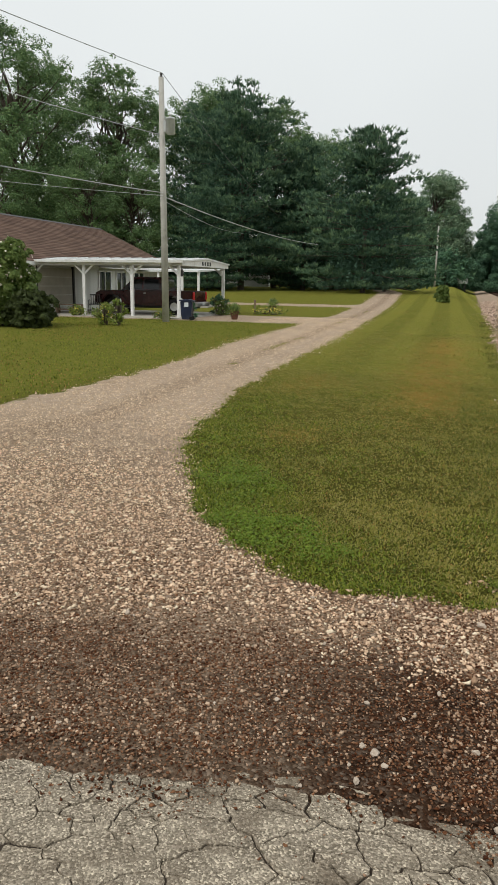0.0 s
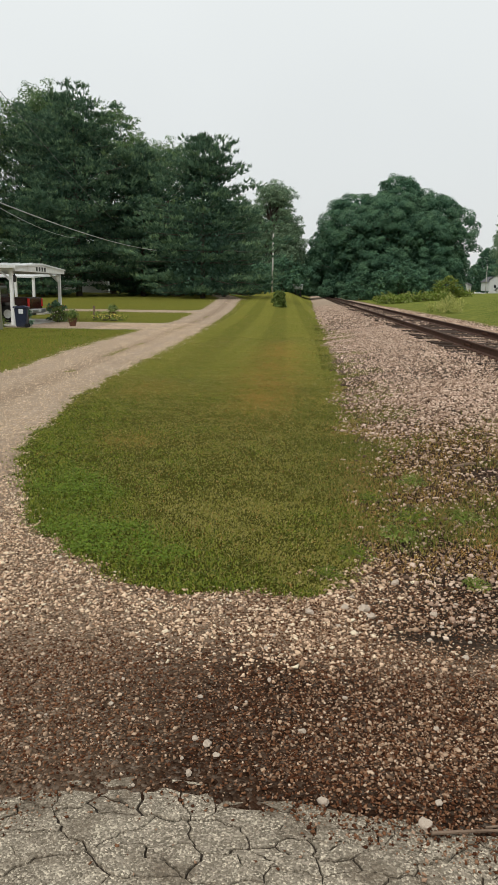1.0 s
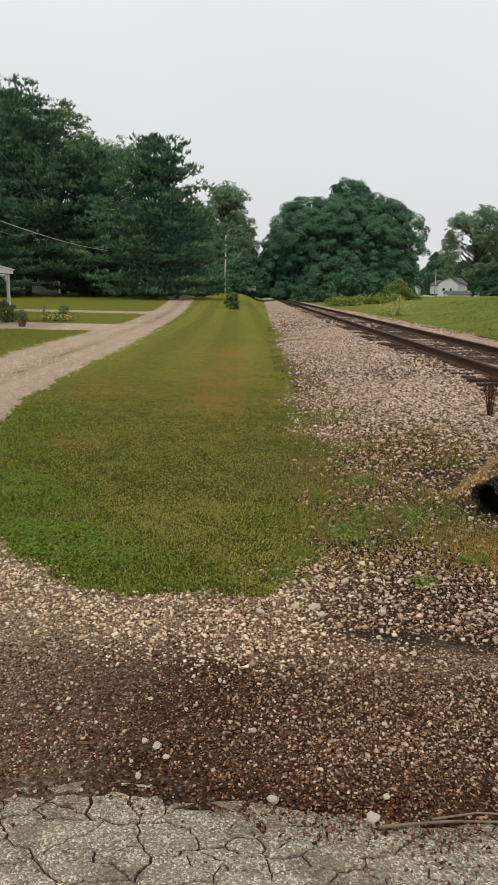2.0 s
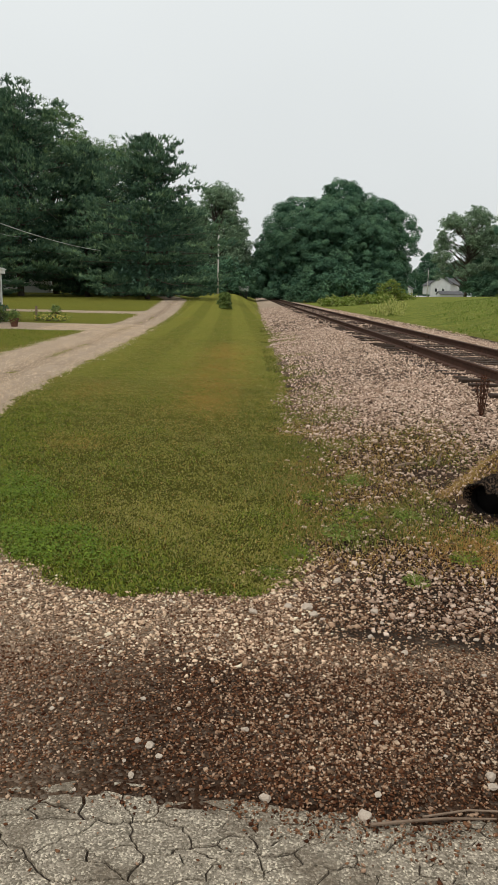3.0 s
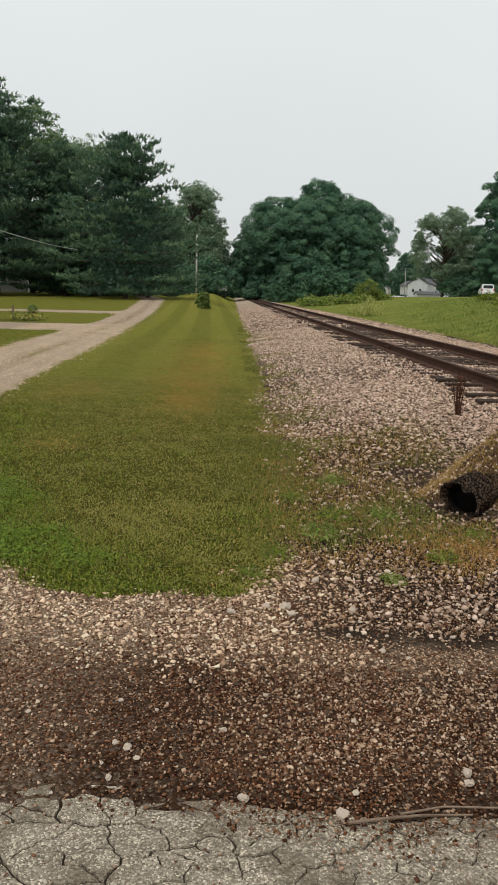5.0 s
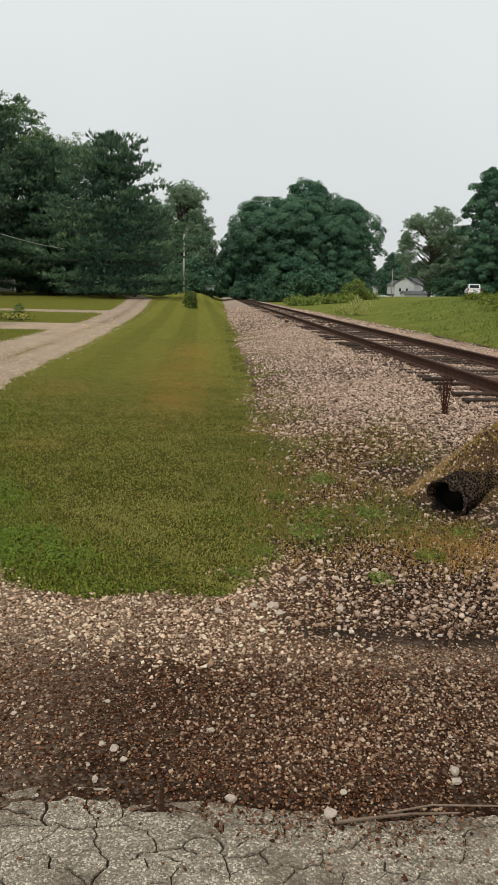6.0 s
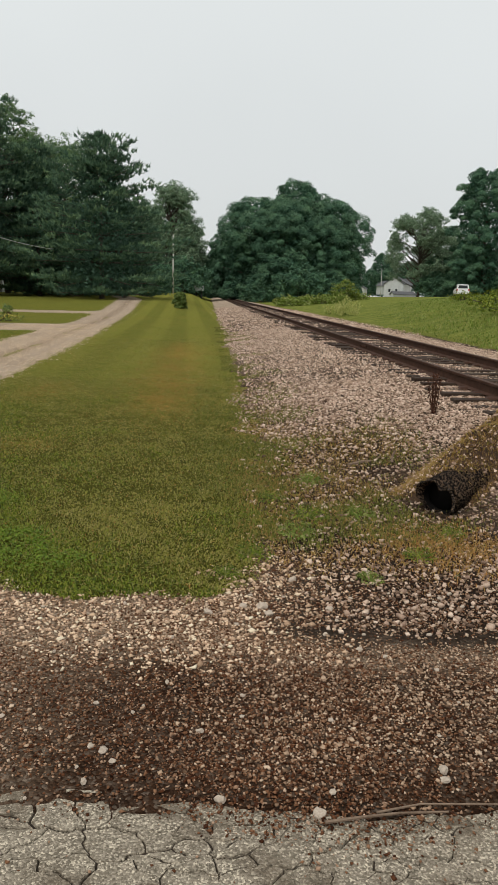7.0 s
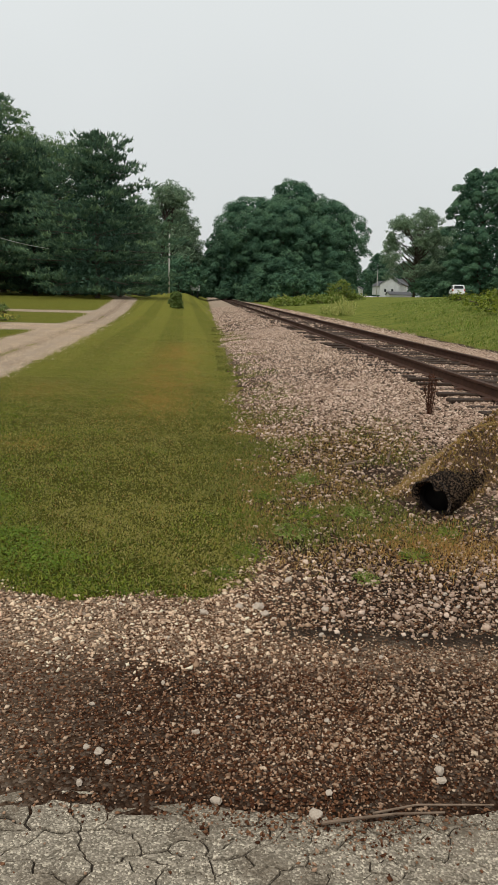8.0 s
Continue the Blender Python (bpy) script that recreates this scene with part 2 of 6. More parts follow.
MAT = {
    "asphalt": None,
    "crack": plain("crack_dirt", (0.02, 0.016, 0.012), (0.06, 0.045, 0.033), 20, 1.0, 0, 0.5, 150),
    "rail": plain("rail_steel", (0.035, 0.015, 0.009), (0.085, 0.04, 0.025), 8, 0.75, 0.0, 0.2, 90),
    "tie": plain("weathered_tie", (0.018, 0.01, 0.006), (0.065, 0.042, 0.029), 5, 0.95, 0, 0.5, 45, 0.008, (0.11, 0.085, 0.068)),
    "rust": plain("rust", (0.018, 0.009, 0.006), (0.12, 0.05, 0.03), 32, 0.95, 0.0, 1.0, 60, 0.01, (0.2, 0.11, 0.07), 24.0),
    "white": plain("white_paint", (0.68, 0.68, 0.66), (0.82, 0.82, 0.8), 3, 0.55, 0, 0.1, 50, 0.003, (0.5, 0.48, 0.44)),
    "metal_roof": plain("white_metal_roof", (0.66, 0.68, 0.68), (0.82, 0.83, 0.83), 1.5, 0.4, 0.0, 0.05, 40, 0.003, (0.45, 0.44, 0.4)),
    "siding": plain("white_siding", (0.56, 0.56, 0.53), (0.7, 0.7, 0.67), 1.6, 0.6, 0, 0.1, 50, 0.003, (0.42, 0.4, 0.35)),
    "tan": plain("tan_panel", (0.4, 0.37, 0.31), (0.5, 0.46, 0.39), 2, 0.7, 0, 0.1, 50),
    "dark_trim": plain("dark_trim", (0.02, 0.02, 0.02), (0.045, 0.043, 0.04), 8, 0.5, 0, 0.1, 50),
    "pole": plain("weathered_pole", (0.34, 0.33, 0.295), (0.52, 0.51, 0.465), 4, 0.9, 0, 0.5, 60, 0.006, (0.26, 0.24, 0.21), 2.0),
    "grey_metal": plain("grey_metal", (0.42, 0.44, 0.44), (0.55, 0.57, 0.56), 4, 0.45, 0.2, 0.1, 50),
    "wire": plain("wire", (0.08, 0.08, 0.08), (0.12, 0.12, 0.12), 4, 0.6, 0, 0),
    "wire_light": plain("bare_wire", (0.36, 0.37, 0.37), (0.45, 0.46, 0.46), 4, 0.5, 0.3, 0),
    "truck": plain("dark_red_paint", (0.022, 0.001, 0.0013), (0.036, 0.0014, 0.002), 3, 0.2, 0.0, 0.02, 30, 0.001, (0.08, 0.03, 0.025)),
    "tyre": plain("tyre_rubber", (0.012, 0.012, 0.012), (0.03, 0.028, 0.026), 9, 0.9, 0, 0.3, 60),
    "chrome": plain("dull_chrome", (0.5, 0.5, 0.5), (0.65, 0.65, 0.64), 5, 0.3, 0.9, 0.02, 40),
    "tail_light": plain("red_lens", (0.4, 0.015, 0.015), (0.5, 0.02, 0.02), 5, 0.25, 0, 0.02, 40),
    "head_light": plain("clear_lens", (0.6, 0.6, 0.58), (0.7, 0.7, 0.68), 5, 0.2, 0, 0.02, 40),
    "plate": plain("plate_metal", (0.55, 0.56, 0.56), (0.66, 0.67, 0.67), 5, 0.5, 0, 0.02, 40),
    "bin": plain("navy_plastic", (0.008, 0.014, 0.04), (0.014, 0.022, 0.06), 4, 0.5, 0, 0.1, 60, 0.002, (0.05, 0.05, 0.06)),
    "label": plain("white_sticker", (0.6, 0.62, 0.66), (0.7, 0.72, 0.75), 5, 0.6, 0, 0),
    "terracotta": plain("clay_pot", (0.09, 0.045, 0.03), (0.17, 0.08, 0.05), 9, 0.85, 0, 0.3, 60),
    "concrete": plain("pale_concrete", (0.34, 0.32, 0.28), (0.46, 0.43, 0.38), 1.6, 0.9, 0, 0.4, 70, 0.004, (0.26, 0.22, 0.18)),
    "bark": plain("grey_brown_bark", (0.05, 0.038, 0.03), (0.13, 0.105, 0.085), 7, 0.95, 0, 0.8, 30, 0.03),
    "pipe": material("silty_black_pipe", pipe_build),
    # black plastic tone taken darker for the shade inside the pipe mouth
    "mouth_shade": plain("black_mouth_shade", (0.004, 0.003, 0.003), (0.009, 0.007, 0.006), 7, 0.8, 0, 0.2, 60, 0.003),
    "soil": plain("brown_soil", (0.04, 0.024, 0.014), (0.15, 0.092, 0.056), 14, 1.0, 0, 1.0, 70, 0.02),
    "far_white": plain("far_white_wall", (0.42, 0.43, 0.43), (0.54, 0.55, 0.55), 0.7, 0.7, 0, 0.05, 20),
    "far_roof": plain("grey_shingle", (0.07, 0.07, 0.075), (0.13, 0.13, 0.135), 0.9, 0.9, 0, 0.2, 12),
    "car_white": plain("white_car_paint", (0.68, 0.69, 0.69), (0.76, 0.77, 0.77), 3, 0.3, 0, 0),
    "timber": plain("old_wood", (0.12, 0.08, 0.055), (0.27, 0.195, 0.14), 10, 0.9, 0, 0.5, 70),
    "blossom": leafy("blossom", [(0.65, 0.55, 0.5), (0.75, 0.72, 0.66), (0.6, 0.42, 0.38)], 0.7, 0.3),
    "red_flower": leafy("red_flower", [(0.45, 0.03, 0.04), (0.5, 0.08, 0.12)], 0.7, 0.3),
    "yellow_flower": leafy("yellow_flower", [(0.6, 0.45, 0.05), (0.65, 0.55, 0.2)], 0.7, 0.3),
    # the extra blue in the maple tones is distance haze put into the colour
    "maple": leafy("hazy_maple_leaves", [(0.04, 0.1, 0.068), (0.07, 0.155, 0.1), (0.115, 0.22, 0.13), (0.18, 0.3, 0.165)], 0.55, 0.25, 0.5),
    "ash": leafy("ash_leaves", [(0.075, 0.145, 0.065), (0.115, 0.2, 0.086), (0.165, 0.255, 0.112), (0.23, 0.32, 0.14)]),
    "hazel": leafy("pale_green_leaves", [(0.11, 0.18, 0.12), (0.165, 0.25, 0.16), (0.22, 0.31, 0.2), (0.29, 0.38, 0.25)]),
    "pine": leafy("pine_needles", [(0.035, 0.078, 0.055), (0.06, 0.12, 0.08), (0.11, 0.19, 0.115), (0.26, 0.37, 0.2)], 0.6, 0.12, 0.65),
    "shrub": leafy("shrub_leaves", [(0.07, 0.12, 0.03), (0.12, 0.18, 0.045), (0.17, 0.23, 0.065), (0.22, 0.27, 0.09)]),
    "dark_shrub": leafy("dark_olive_leaves", [(0.03, 0.042, 0.014), (0.055, 0.075, 0.024), (0.09, 0.115, 0.036)]),
    "weed": leafy("weed_leaves", [(0.11, 0.17, 0.02), (0.16, 0.23, 0.035), (0.22, 0.27, 0.06), (0.32, 0.32, 0.12)]),
    "seed_grass": leafy("seed_grass", [(0.42, 0.44, 0.13), (0.58, 0.55, 0.22), (0.34, 0.4, 0.1)]),
    "grass": leafy("grass_blades", [(0.145, 0.15, 0.024), (0.225, 0.22, 0.04), (0.27, 0.255, 0.055), (0.32, 0.285, 0.08), (0.41, 0.34, 0.13)], 0.6, 0.3),
    "dull_grass": leafy("dull_olive_grass", [(0.1, 0.115, 0.02), (0.15, 0.165, 0.03), (0.2, 0.2, 0.042), (0.27, 0.23, 0.07)], 0.7, 0.3),
    "lush": leafy("lush_grass", [(0.04, 0.062, 0.006), (0.115, 0.158, 0.014), (0.205, 0.25, 0.028), (0.29, 0.31, 0.048)], 0.55, 0.3),
    "clover": leafy("clover_leaves", [(0.1, 0.165, 0.014), (0.15, 0.225, 0.022), (0.215, 0.285, 0.036)], 0.6, 0.25),
    "dry": leafy("dry_grass", [(0.230, 0.127, 0.038), (0.333, 0.198, 0.067), (0.425, 0.275, 0.104), (0.218, 0.187, 0.033)], 0.8, 0.2),
    "straw": leafy("orange_straw", [(0.28, 0.13, 0.03), (0.42, 0.22, 0.07), (0.5, 0.3, 0.11), (0.32, 0.19, 0.05)], 0.8, 0.2),
    "dead_seed": leafy("dead_seed_heads", [(0.03, 0.012, 0.008), (0.075, 0.03, 0.018), (0.14, 0.06, 0.035)], 0.9, 0.1),
    "pale_gravel": stony("pale_limestone_gravel", [(0.275, 0.165, 0.097), (0.529, 0.356, 0.233), (0.734, 0.532, 0.367), (0.873, 0.663, 0.473), (0.900, 0.813, 0.621)], 0.9, (0.524, 0.370, 0.260)),
    "brown_gravel": stony("brown_gravel", [(0.03, 0.009, 0.004), (0.085, 0.03, 0.012), (0.16, 0.07, 0.034), (0.22, 0.108, 0.056), (0.3, 0.17, 0.1), (0.5, 0.345, 0.24)], 0.9, (0.085, 0.036, 0.018)),
    "drive_gravel": stony("drive_gravel", [(0.330, 0.237, 0.150), (0.530, 0.401, 0.268), (0.620, 0.482, 0.337), (0.740, 0.592, 0.432)], 0.9, (0.600, 0.420, 0.291)),
    "gravel": stony("limestone_gravel", [(0.060, 0.029, 0.015), (0.200, 0.117, 0.070), (0.380, 0.250, 0.162), (0.520, 0.368, 0.252), (0.740, 0.568, 0.419)]),
    "ballast": stony("ballast_stone", [(0.05, 0.028, 0.018), (0.26, 0.17, 0.122), (0.47, 0.33, 0.245), (0.62, 0.46, 0.355), (0.84, 0.67, 0.54)], 0.9, (0.3, 0.2, 0.14)),
    "stone": plain("pale_stone", (0.36, 0.28, 0.21), (0.6, 0.51, 0.42), 12, 0.9, 0, 0.5, 90, 0.003),
}


def asphalt_build(nt, b):
    """Worn chip surface: pale and dark aggregate in grey binder, with brown silt in patches."""
    c = nt.nodes.new("ShaderNodeTexCoord")
    chips = node(nt, "TexVoronoi", Scale=170.0)
    nt.links.new(c.outputs["Object"], chips.inputs["Vector"])
    sp = nt.nodes.new("ShaderNodeSeparateColor")
    nt.links.new(chips.outputs["Color"], sp.inputs[0])
    agg = ramp_of(nt, sp.outputs[0], [(0.0, (0.06, 0.047, 0.032)), (0.45, (0.22, 0.182, 0.138)), (0.8, (0.43, 0.365, 0.285)), (1.0, (0.86, 0.74, 0.57))])
    col = mix_of(nt, 0.35, agg, ramp_of(nt, noise_of(nt, 9, 6, 0.7), [(0.3, (0.16, 0.135, 0.098)), (0.7, (0.5, 0.435, 0.33))]))
    silt = ramp_of(nt, noise_of(nt, 3.2, 7, 0.72), [(0.49, (0, 0, 0)), (0.64, (0.8, 0.8, 0.8))])
    col = mix_of(nt, silt, col, ramp_of(nt, noise_of(nt, 60, 3), [(0.3, (0.06, 0.045, 0.03)), (0.7, (0.2, 0.155, 0.11))]))
    nt.links.new(col, b.inputs["Base Color"])
    b.inputs["Roughness"].default_value = 0.95
    b.inputs["Specular IOR Level"].default_value = 0.15
    h = math_of(nt, "ADD", math_of(nt, "MULTIPLY", chips.outputs["Distance"], -1.0), noise_of(nt, 45, 4))
    bump_of(nt, b, h, 0.8, 0.006)


MAT["asphalt"] = material("worn_asphalt", asphalt_build)


def shingle_build(nt, b):
    c = nt.nodes.new("ShaderNodeTexCoord")
    oi = nt.nodes.new("ShaderNodeObjectInfo")
    g = nt.nodes.new("ShaderNodeNewGeometry")
    col = ramp_of(nt, g.outputs["Random Per Island"], [(0, (0.1, 0.058, 0.04)), (0.5, (0.16, 0.092, 0.065)), (1, (0.21, 0.13, 0.095))])
    col = mix_of(nt, 0.4, col, ramp_of(nt, noise_of(nt, 0.8, 5), [(0.3, (0.08, 0.05, 0.04)), (0.7, (0.22, 0.14, 0.105))]))
    nt.links.new(col, b.inputs["Base Color"])
    b.inputs["Roughness"].default_value = 0.95
    bump_of(nt, b, noise_of(nt, 80, 2), 0.5, 0.006)


MAT["shingle"] = material("brown_shingle", shingle_build)


def glass_build(nt, b):
    b.inputs["Base Color"].default_value = (0.02, 0.025, 0.028, 1)
    b.inputs["Roughness"].default_value = 0.06
    b.inputs["Specular IOR Level"].default_value = 0.7


MAT["glass"] = material("dark_window_glass", glass_build)

# ---- the lie of the land ----
def ss(a, b, v):
    t = np.clip((np.asarray(v, dtype=float) - a) / (b - a), 0, 1)
    return t * t * (3 - 2 * t)


def highway_x(y):
    return 9.9 + 0.235 * np.clip(y, 10, 2000)


def land(x, y):
    """Height of the ground: flat by the road, the railway's bed, the rising lawn and the grass bank of the highway."""
    x, y = np.asarray(x, dtype=float), np.asarray(y, dtype=float)
    z = (0.85 * ss(38, 78, y) + 0.6 * ss(78, 140, y)) * (1 - ss(-4.0, 0.9, x))
    foot = 0.6 + 1.5 * (1 - ss(4, 10, y))
    bed = 0.335 * np.clip((x - foot) / (3.25 - foot), 0, 1) * (1 - ss(5.7, 8.4, x) * 0.75)
    z = z + bed
    u = np.clip((x - 8.5) / np.maximum(highway_x(y) - 10.0, 3.0), 0, 1)
    z = z + 1.75 * (0.5 * u + 0.5 * u * u * (3 - 2 * u))
    z = z + 0.5 * ss(-60, -160, x)
    wave = 0.008 * np.sin(1.7 * x + 0.6 * y) + 0.006 * np.sin(0.9 * x - 1.3 * y + 1) + 0.006 * np.sin(3.1 * x + 2.3 * y)
    return z + wave * ss(1.9, 3.5, y)


def land1(x, y):
    return float(land(x, y))


def drive_right(y):
    return np.interp(y, [2.0, 3.55, 3.75, 4.2, 4.9, 6.1, 7.6, 9.9, 14.6, 23, 34, 56, 75, 95, 120],
                     [3.5, -0.3, -1.05, -1.45, -1.95, -2.55, -3.0, -3.4, -3.72, -3.95, -4.6, -5.5, -6.6, -9.5, -16])


def drive_left(y):
    return np.interp(y, [2.0, 4.0, 6.0, 8.0, 9.5, 11.3, 13.7, 18.8, 31, 56, 75, 95, 120],
                     [-14, -9.5, -7.4, -6.0, -5.85, -5.85, -5.85, -6.3, -6.7, -7.6, -8.8, -12, -18.5])


def grass_right(y):
    return np.interp(y, [3.3, 3.65, 3.75, 4.3, 4.8, 5.9, 7.4, 9.5, 12, 27, 60, 120], [-0.45, -0.05, 0.14, 0.28, 0.42, 0.58, 0.66, 0.66, 0.66, 0.68, 0.6, 0.6])


def fbm(x, y, s, seed=0):
    """A cheap smooth noise of about -1 to 1."""
    r = np.random.default_rng(seed)
    out = np.zeros_like(np.asarray(x, dtype=float))
    for k in range(7):
        a, p, q = r.uniform(0, 2 * np.pi, 3)
        f = s * 1.45 ** k
        out = out + 0.72 ** k * np.sin(f * (x * np.cos(a) + y * np.sin(a)) + p + 1.7 * np.sin(0.6 * f * (y * np.cos(a) - x * np.sin(a)) + q))
    return out / 2.6


def grassy(x, y):
    """1 on grass, 0 on bare gravel, dirt and road, with a ragged border."""
    x, y = np.asarray(x, dtype=float), np.asarray(y, dtype=float)
    rag = 0.1 * fbm(x, y, 5.0, 3) + 0.05 * fbm(x, y, 16.0, 4)
    w = 0.1 + 0.012 * np.clip(y, 0, 60)
    strip = ss(-w, w, x - drive_right(y) + rag) * ss(-w, w, grass_right(y) - x + rag * (1.6 + 0.16 * np.clip(y - 5, 0, 22))) * ss(3.55, 3.75, y + rag * 0.8)
    lawn = ss(-w, w, drive_left(y) - x + rag * 1.5) * ss(5.5, 6.5, y)
    pad = ss(29.9, 30.2, y + rag) * (1 - ss(35.2, 35.8, y + rag)) * ss(-22, -21, x) * (1 - ss(-7, -6, x))
    pad2 = ss(47.4, 47.9, y + rag * 3) * (1 - ss(50.0, 50.5, y + rag * 3)) * ss(-18, -17, x) * (1 - ss(-7, -6, x))
    bank = ss(8.3, 9.0, x + rag * 2)
    crown = ss(0.3, 0.7, 0.5 + 0.5 * fbm(x, y, 1.4, 9)) * ss(-0.16, 0.0, 0.06 - np.abs(x - 0.45 * drive_left(y) - 0.55 * drive_right(y))) * ss(10, 14, y) * 0.55
    far = ss(122, 126, y) * (1 - ss(-0.5, 0.6, x))
    g = np.maximum.reduce([strip, lawn * (1 - pad) * (1 - pad2), bank, crown, far])
    return g * ss(3.3, 3.6, y + rag * 0.3)


def parched(x, y):
    """Where the lawn has burnt: a long streak toward the track and paler spots nearer the drive."""
    spots = ((-0.75, 16.0, 0.6, 4.8, 0.9), (-0.6, 11.2, 0.5, 1.8, 0.75), (-0.9, 21.5, 0.5, 2.5, 0.6), (-2.6, 11.9, 0.4, 1.0, 0.5), (-1.9, 7.7, 0.4, 0.5, 0.5))
    return np.clip(sum(k * np.exp(-((x - a) / w) ** 2 - ((y - b) / h) ** 2) for a, b, w, h, k in spots), 0, 1)


def sparse(x, y):
    """The thin growth between the lawn and the ballast, near the pipe."""
    x, y = np.asarray(x, dtype=float), np.asarray(y, dtype=float)
    far = ss(0.3, 0.6, x) * (1 - ss(0.8, 1.7, x)) * ss(6, 8, y) * (1 - ss(13, 22, y)) * 0.7
    return np.maximum(far, ss(0.1, 0.5, x) * (1 - ss(1.6, 2.6, x)) * ss(3.8, 4.6, y) * (1 - ss(7.5, 9.5, y)))


# the ground: one sheet, fine by the camera and coarse toward the horizon
def spread(lo, a, b, hi, fine, grow=1.06):
    v = list(np.arange(a, b, fine))
    s, p = fine, v[-1]
    while p < hi:
        s *= grow
        p += s
        v.append(p)
    s, p, w = fine, a, []
    while p > lo:
        s *= grow
        p -= s
        w.append(p)
    return np.array(w[::-1] + v)


gx = spread(-2500, -6.0, 4.0, 2500, 0.07, 1.085)
gy = spread(-1500, 1.9, 9.5, 4000, 0.07, 1.065)
GX, GY = np.meshgrid(gx, gy)
px_, py_ = GX.ravel(), GY.ravel()
gz = land(px_, py_) - 0.02 * (1 - ss(1.9, 2.15, py_ + 0.05 * fbm(px_, py_, 4, 8)))
nx, ny = len(gx), len(gy)
ids = np.arange(nx * ny).reshape(ny, nx)
quads = np.stack([ids[:-1, :-1], ids[:-1, 1:], ids[1:, 1:], ids[1:, :-1]], -1).reshape(-1, 4)


def ground_build(nt, b):
    def attr(n):
        a = nt.nodes.new("ShaderNodeAttribute")
        a.attribute_name = n
        return a.outputs["Fac"]
    n_s, n_m, n_l = noise_of(nt, 55, 4), noise_of(nt, 7, 6, 0.65), noise_of(nt, 0.9, 5)
    # bare stony ground
    vor = node(nt, "TexVoronoi", Scale=70.0)
    c = nt.nodes.new("ShaderNodeTexCoord")
    nt.links.new(c.outputs["Object"], vor.inputs["Vector"])
    sepc = nt.nodes.new("ShaderNodeSeparateColor")
    nt.links.new(vor.outputs["Color"], sepc.inputs[0])
    pebble = ramp_of(nt, sepc.outputs[0], [(0.0, (0.035, 0.02, 0.012)), (0.5, (0.17, 0.115, 0.078)), (0.85, (0.36, 0.275, 0.205)), (1.0, (0.58, 0.47, 0.37))])
    pale = mix_of(nt, 0.5, pebble, ramp_of(nt, n_m, [(0.3, (0.17, 0.11, 0.07)), (0.7, (0.46, 0.34, 0.235))]))
    # brown and rocky soil, darkened further as painted shade between the stones
    brown = mix_of(nt, 0.8, pebble, ramp_of(nt, n_m, [(0.3, (0.01, 0.004, 0.002)), (0.7, (0.055, 0.024, 0.012))]))
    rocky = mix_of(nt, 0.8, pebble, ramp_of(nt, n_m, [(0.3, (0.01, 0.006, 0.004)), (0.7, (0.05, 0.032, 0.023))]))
    bare = mix_of(nt, attr("brown"), pale, brown)
    bare = mix_of(nt, attr("drive"), bare, mix_of(nt, 0.18, ramp_of(nt, n_m, [(0.3, (0.4, 0.3, 0.215)), (0.7, (0.6, 0.48, 0.37))]), pebble))
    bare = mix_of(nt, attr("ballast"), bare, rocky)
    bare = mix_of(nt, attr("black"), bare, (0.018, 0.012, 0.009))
    # turf
    turf = ramp_of(nt, n_m, [(0.3, (0.1, 0.114, 0.015)), (0.5, (0.17, 0.172, 0.024)), (0.7, (0.26, 0.23, 0.046))])
    turf = mix_of(nt, 0.45, turf, ramp_of(nt, n_s, [(0.3, (0.04, 0.045, 0.008)), (0.7, (0.25, 0.25, 0.06))]))
    turf = mix_of(nt, attr("parched"), turf, mix_of(nt, n_s, (0.17, 0.112, 0.018), (0.38, 0.258, 0.065)))
    turf = mix_of(nt, attr("bank"), turf, mix_of(nt, 0.5, ramp_of(nt, n_l, [(0.35, (0.075, 0.115, 0.016)), (0.65, (0.25, 0.26, 0.055))]), ramp_of(nt, n_m, [(0.35, (0.07, 0.1, 0.015)), (0.65, (0.3, 0.31, 0.08))])))
    turf = mix_of(nt, attr("stripe"), turf, mix_of(nt, 1.0, turf, (1.55, 1.5, 1.6), "MULTIPLY"))
    # thatch tone whose dark end is painted shade between the near blades
    turf = mix_of(nt, attr("thatch_shade"), turf, mix_of(nt, ramp_of(nt, n_s, [(0.35, (0, 0, 0)), (0.65, (1, 1, 1))]), (0.016, 0.016, 0.004), (0.13, 0.125, 0.022)))
    g = math_of(nt, "ADD", attr("grass"), math_of(nt, "MULTIPLY", math_of(nt, "SUBTRACT", n_m, 0.5), 0.9))
    g = ramp_of(nt, g, [(0.4, (0, 0, 0)), (0.6, (1, 1, 1))])
    nt.links.new(mix_of(nt, g, bare, turf), b.inputs["Base Color"])
    b.inputs["Roughness"].default_value = 1.0
    b.inputs["Specular IOR Level"].default_value = 0.03
    h = math_of(nt, "ADD", math_of(nt, "MULTIPLY", vor.outputs["Distance"], -1.2), n_s)
    bump_of(nt, b, h, 0.9, 0.02)


MAT["ground"] = material("ground", ground_build)
ground_me = mesh_from("ground", np.stack([px_, py_, gz], 1), quads, [MAT["ground"]], smooth=True)
rag = 0.16 * fbm(px_, py_, 3.0, 21) + 0.08 * fbm(px_, py_, 11.0, 22)
v_grass = grassy(px_, py_)
v_ballast = ss(0.35, 1.1, px_ + rag) * ss(2.95, 3.6, py_ + rag) * (1 - 0.7 * sparse(px_, py_)) * (1 - 0.9 * ss(40, 75, py_))
v_brown = (1 - ss(2.75, 3.2, py_ + rag)) * (0.5 + 0.5 * ss(-1.1, -0.1, px_ + rag)) + 0.95 * sparse(px_, py_)
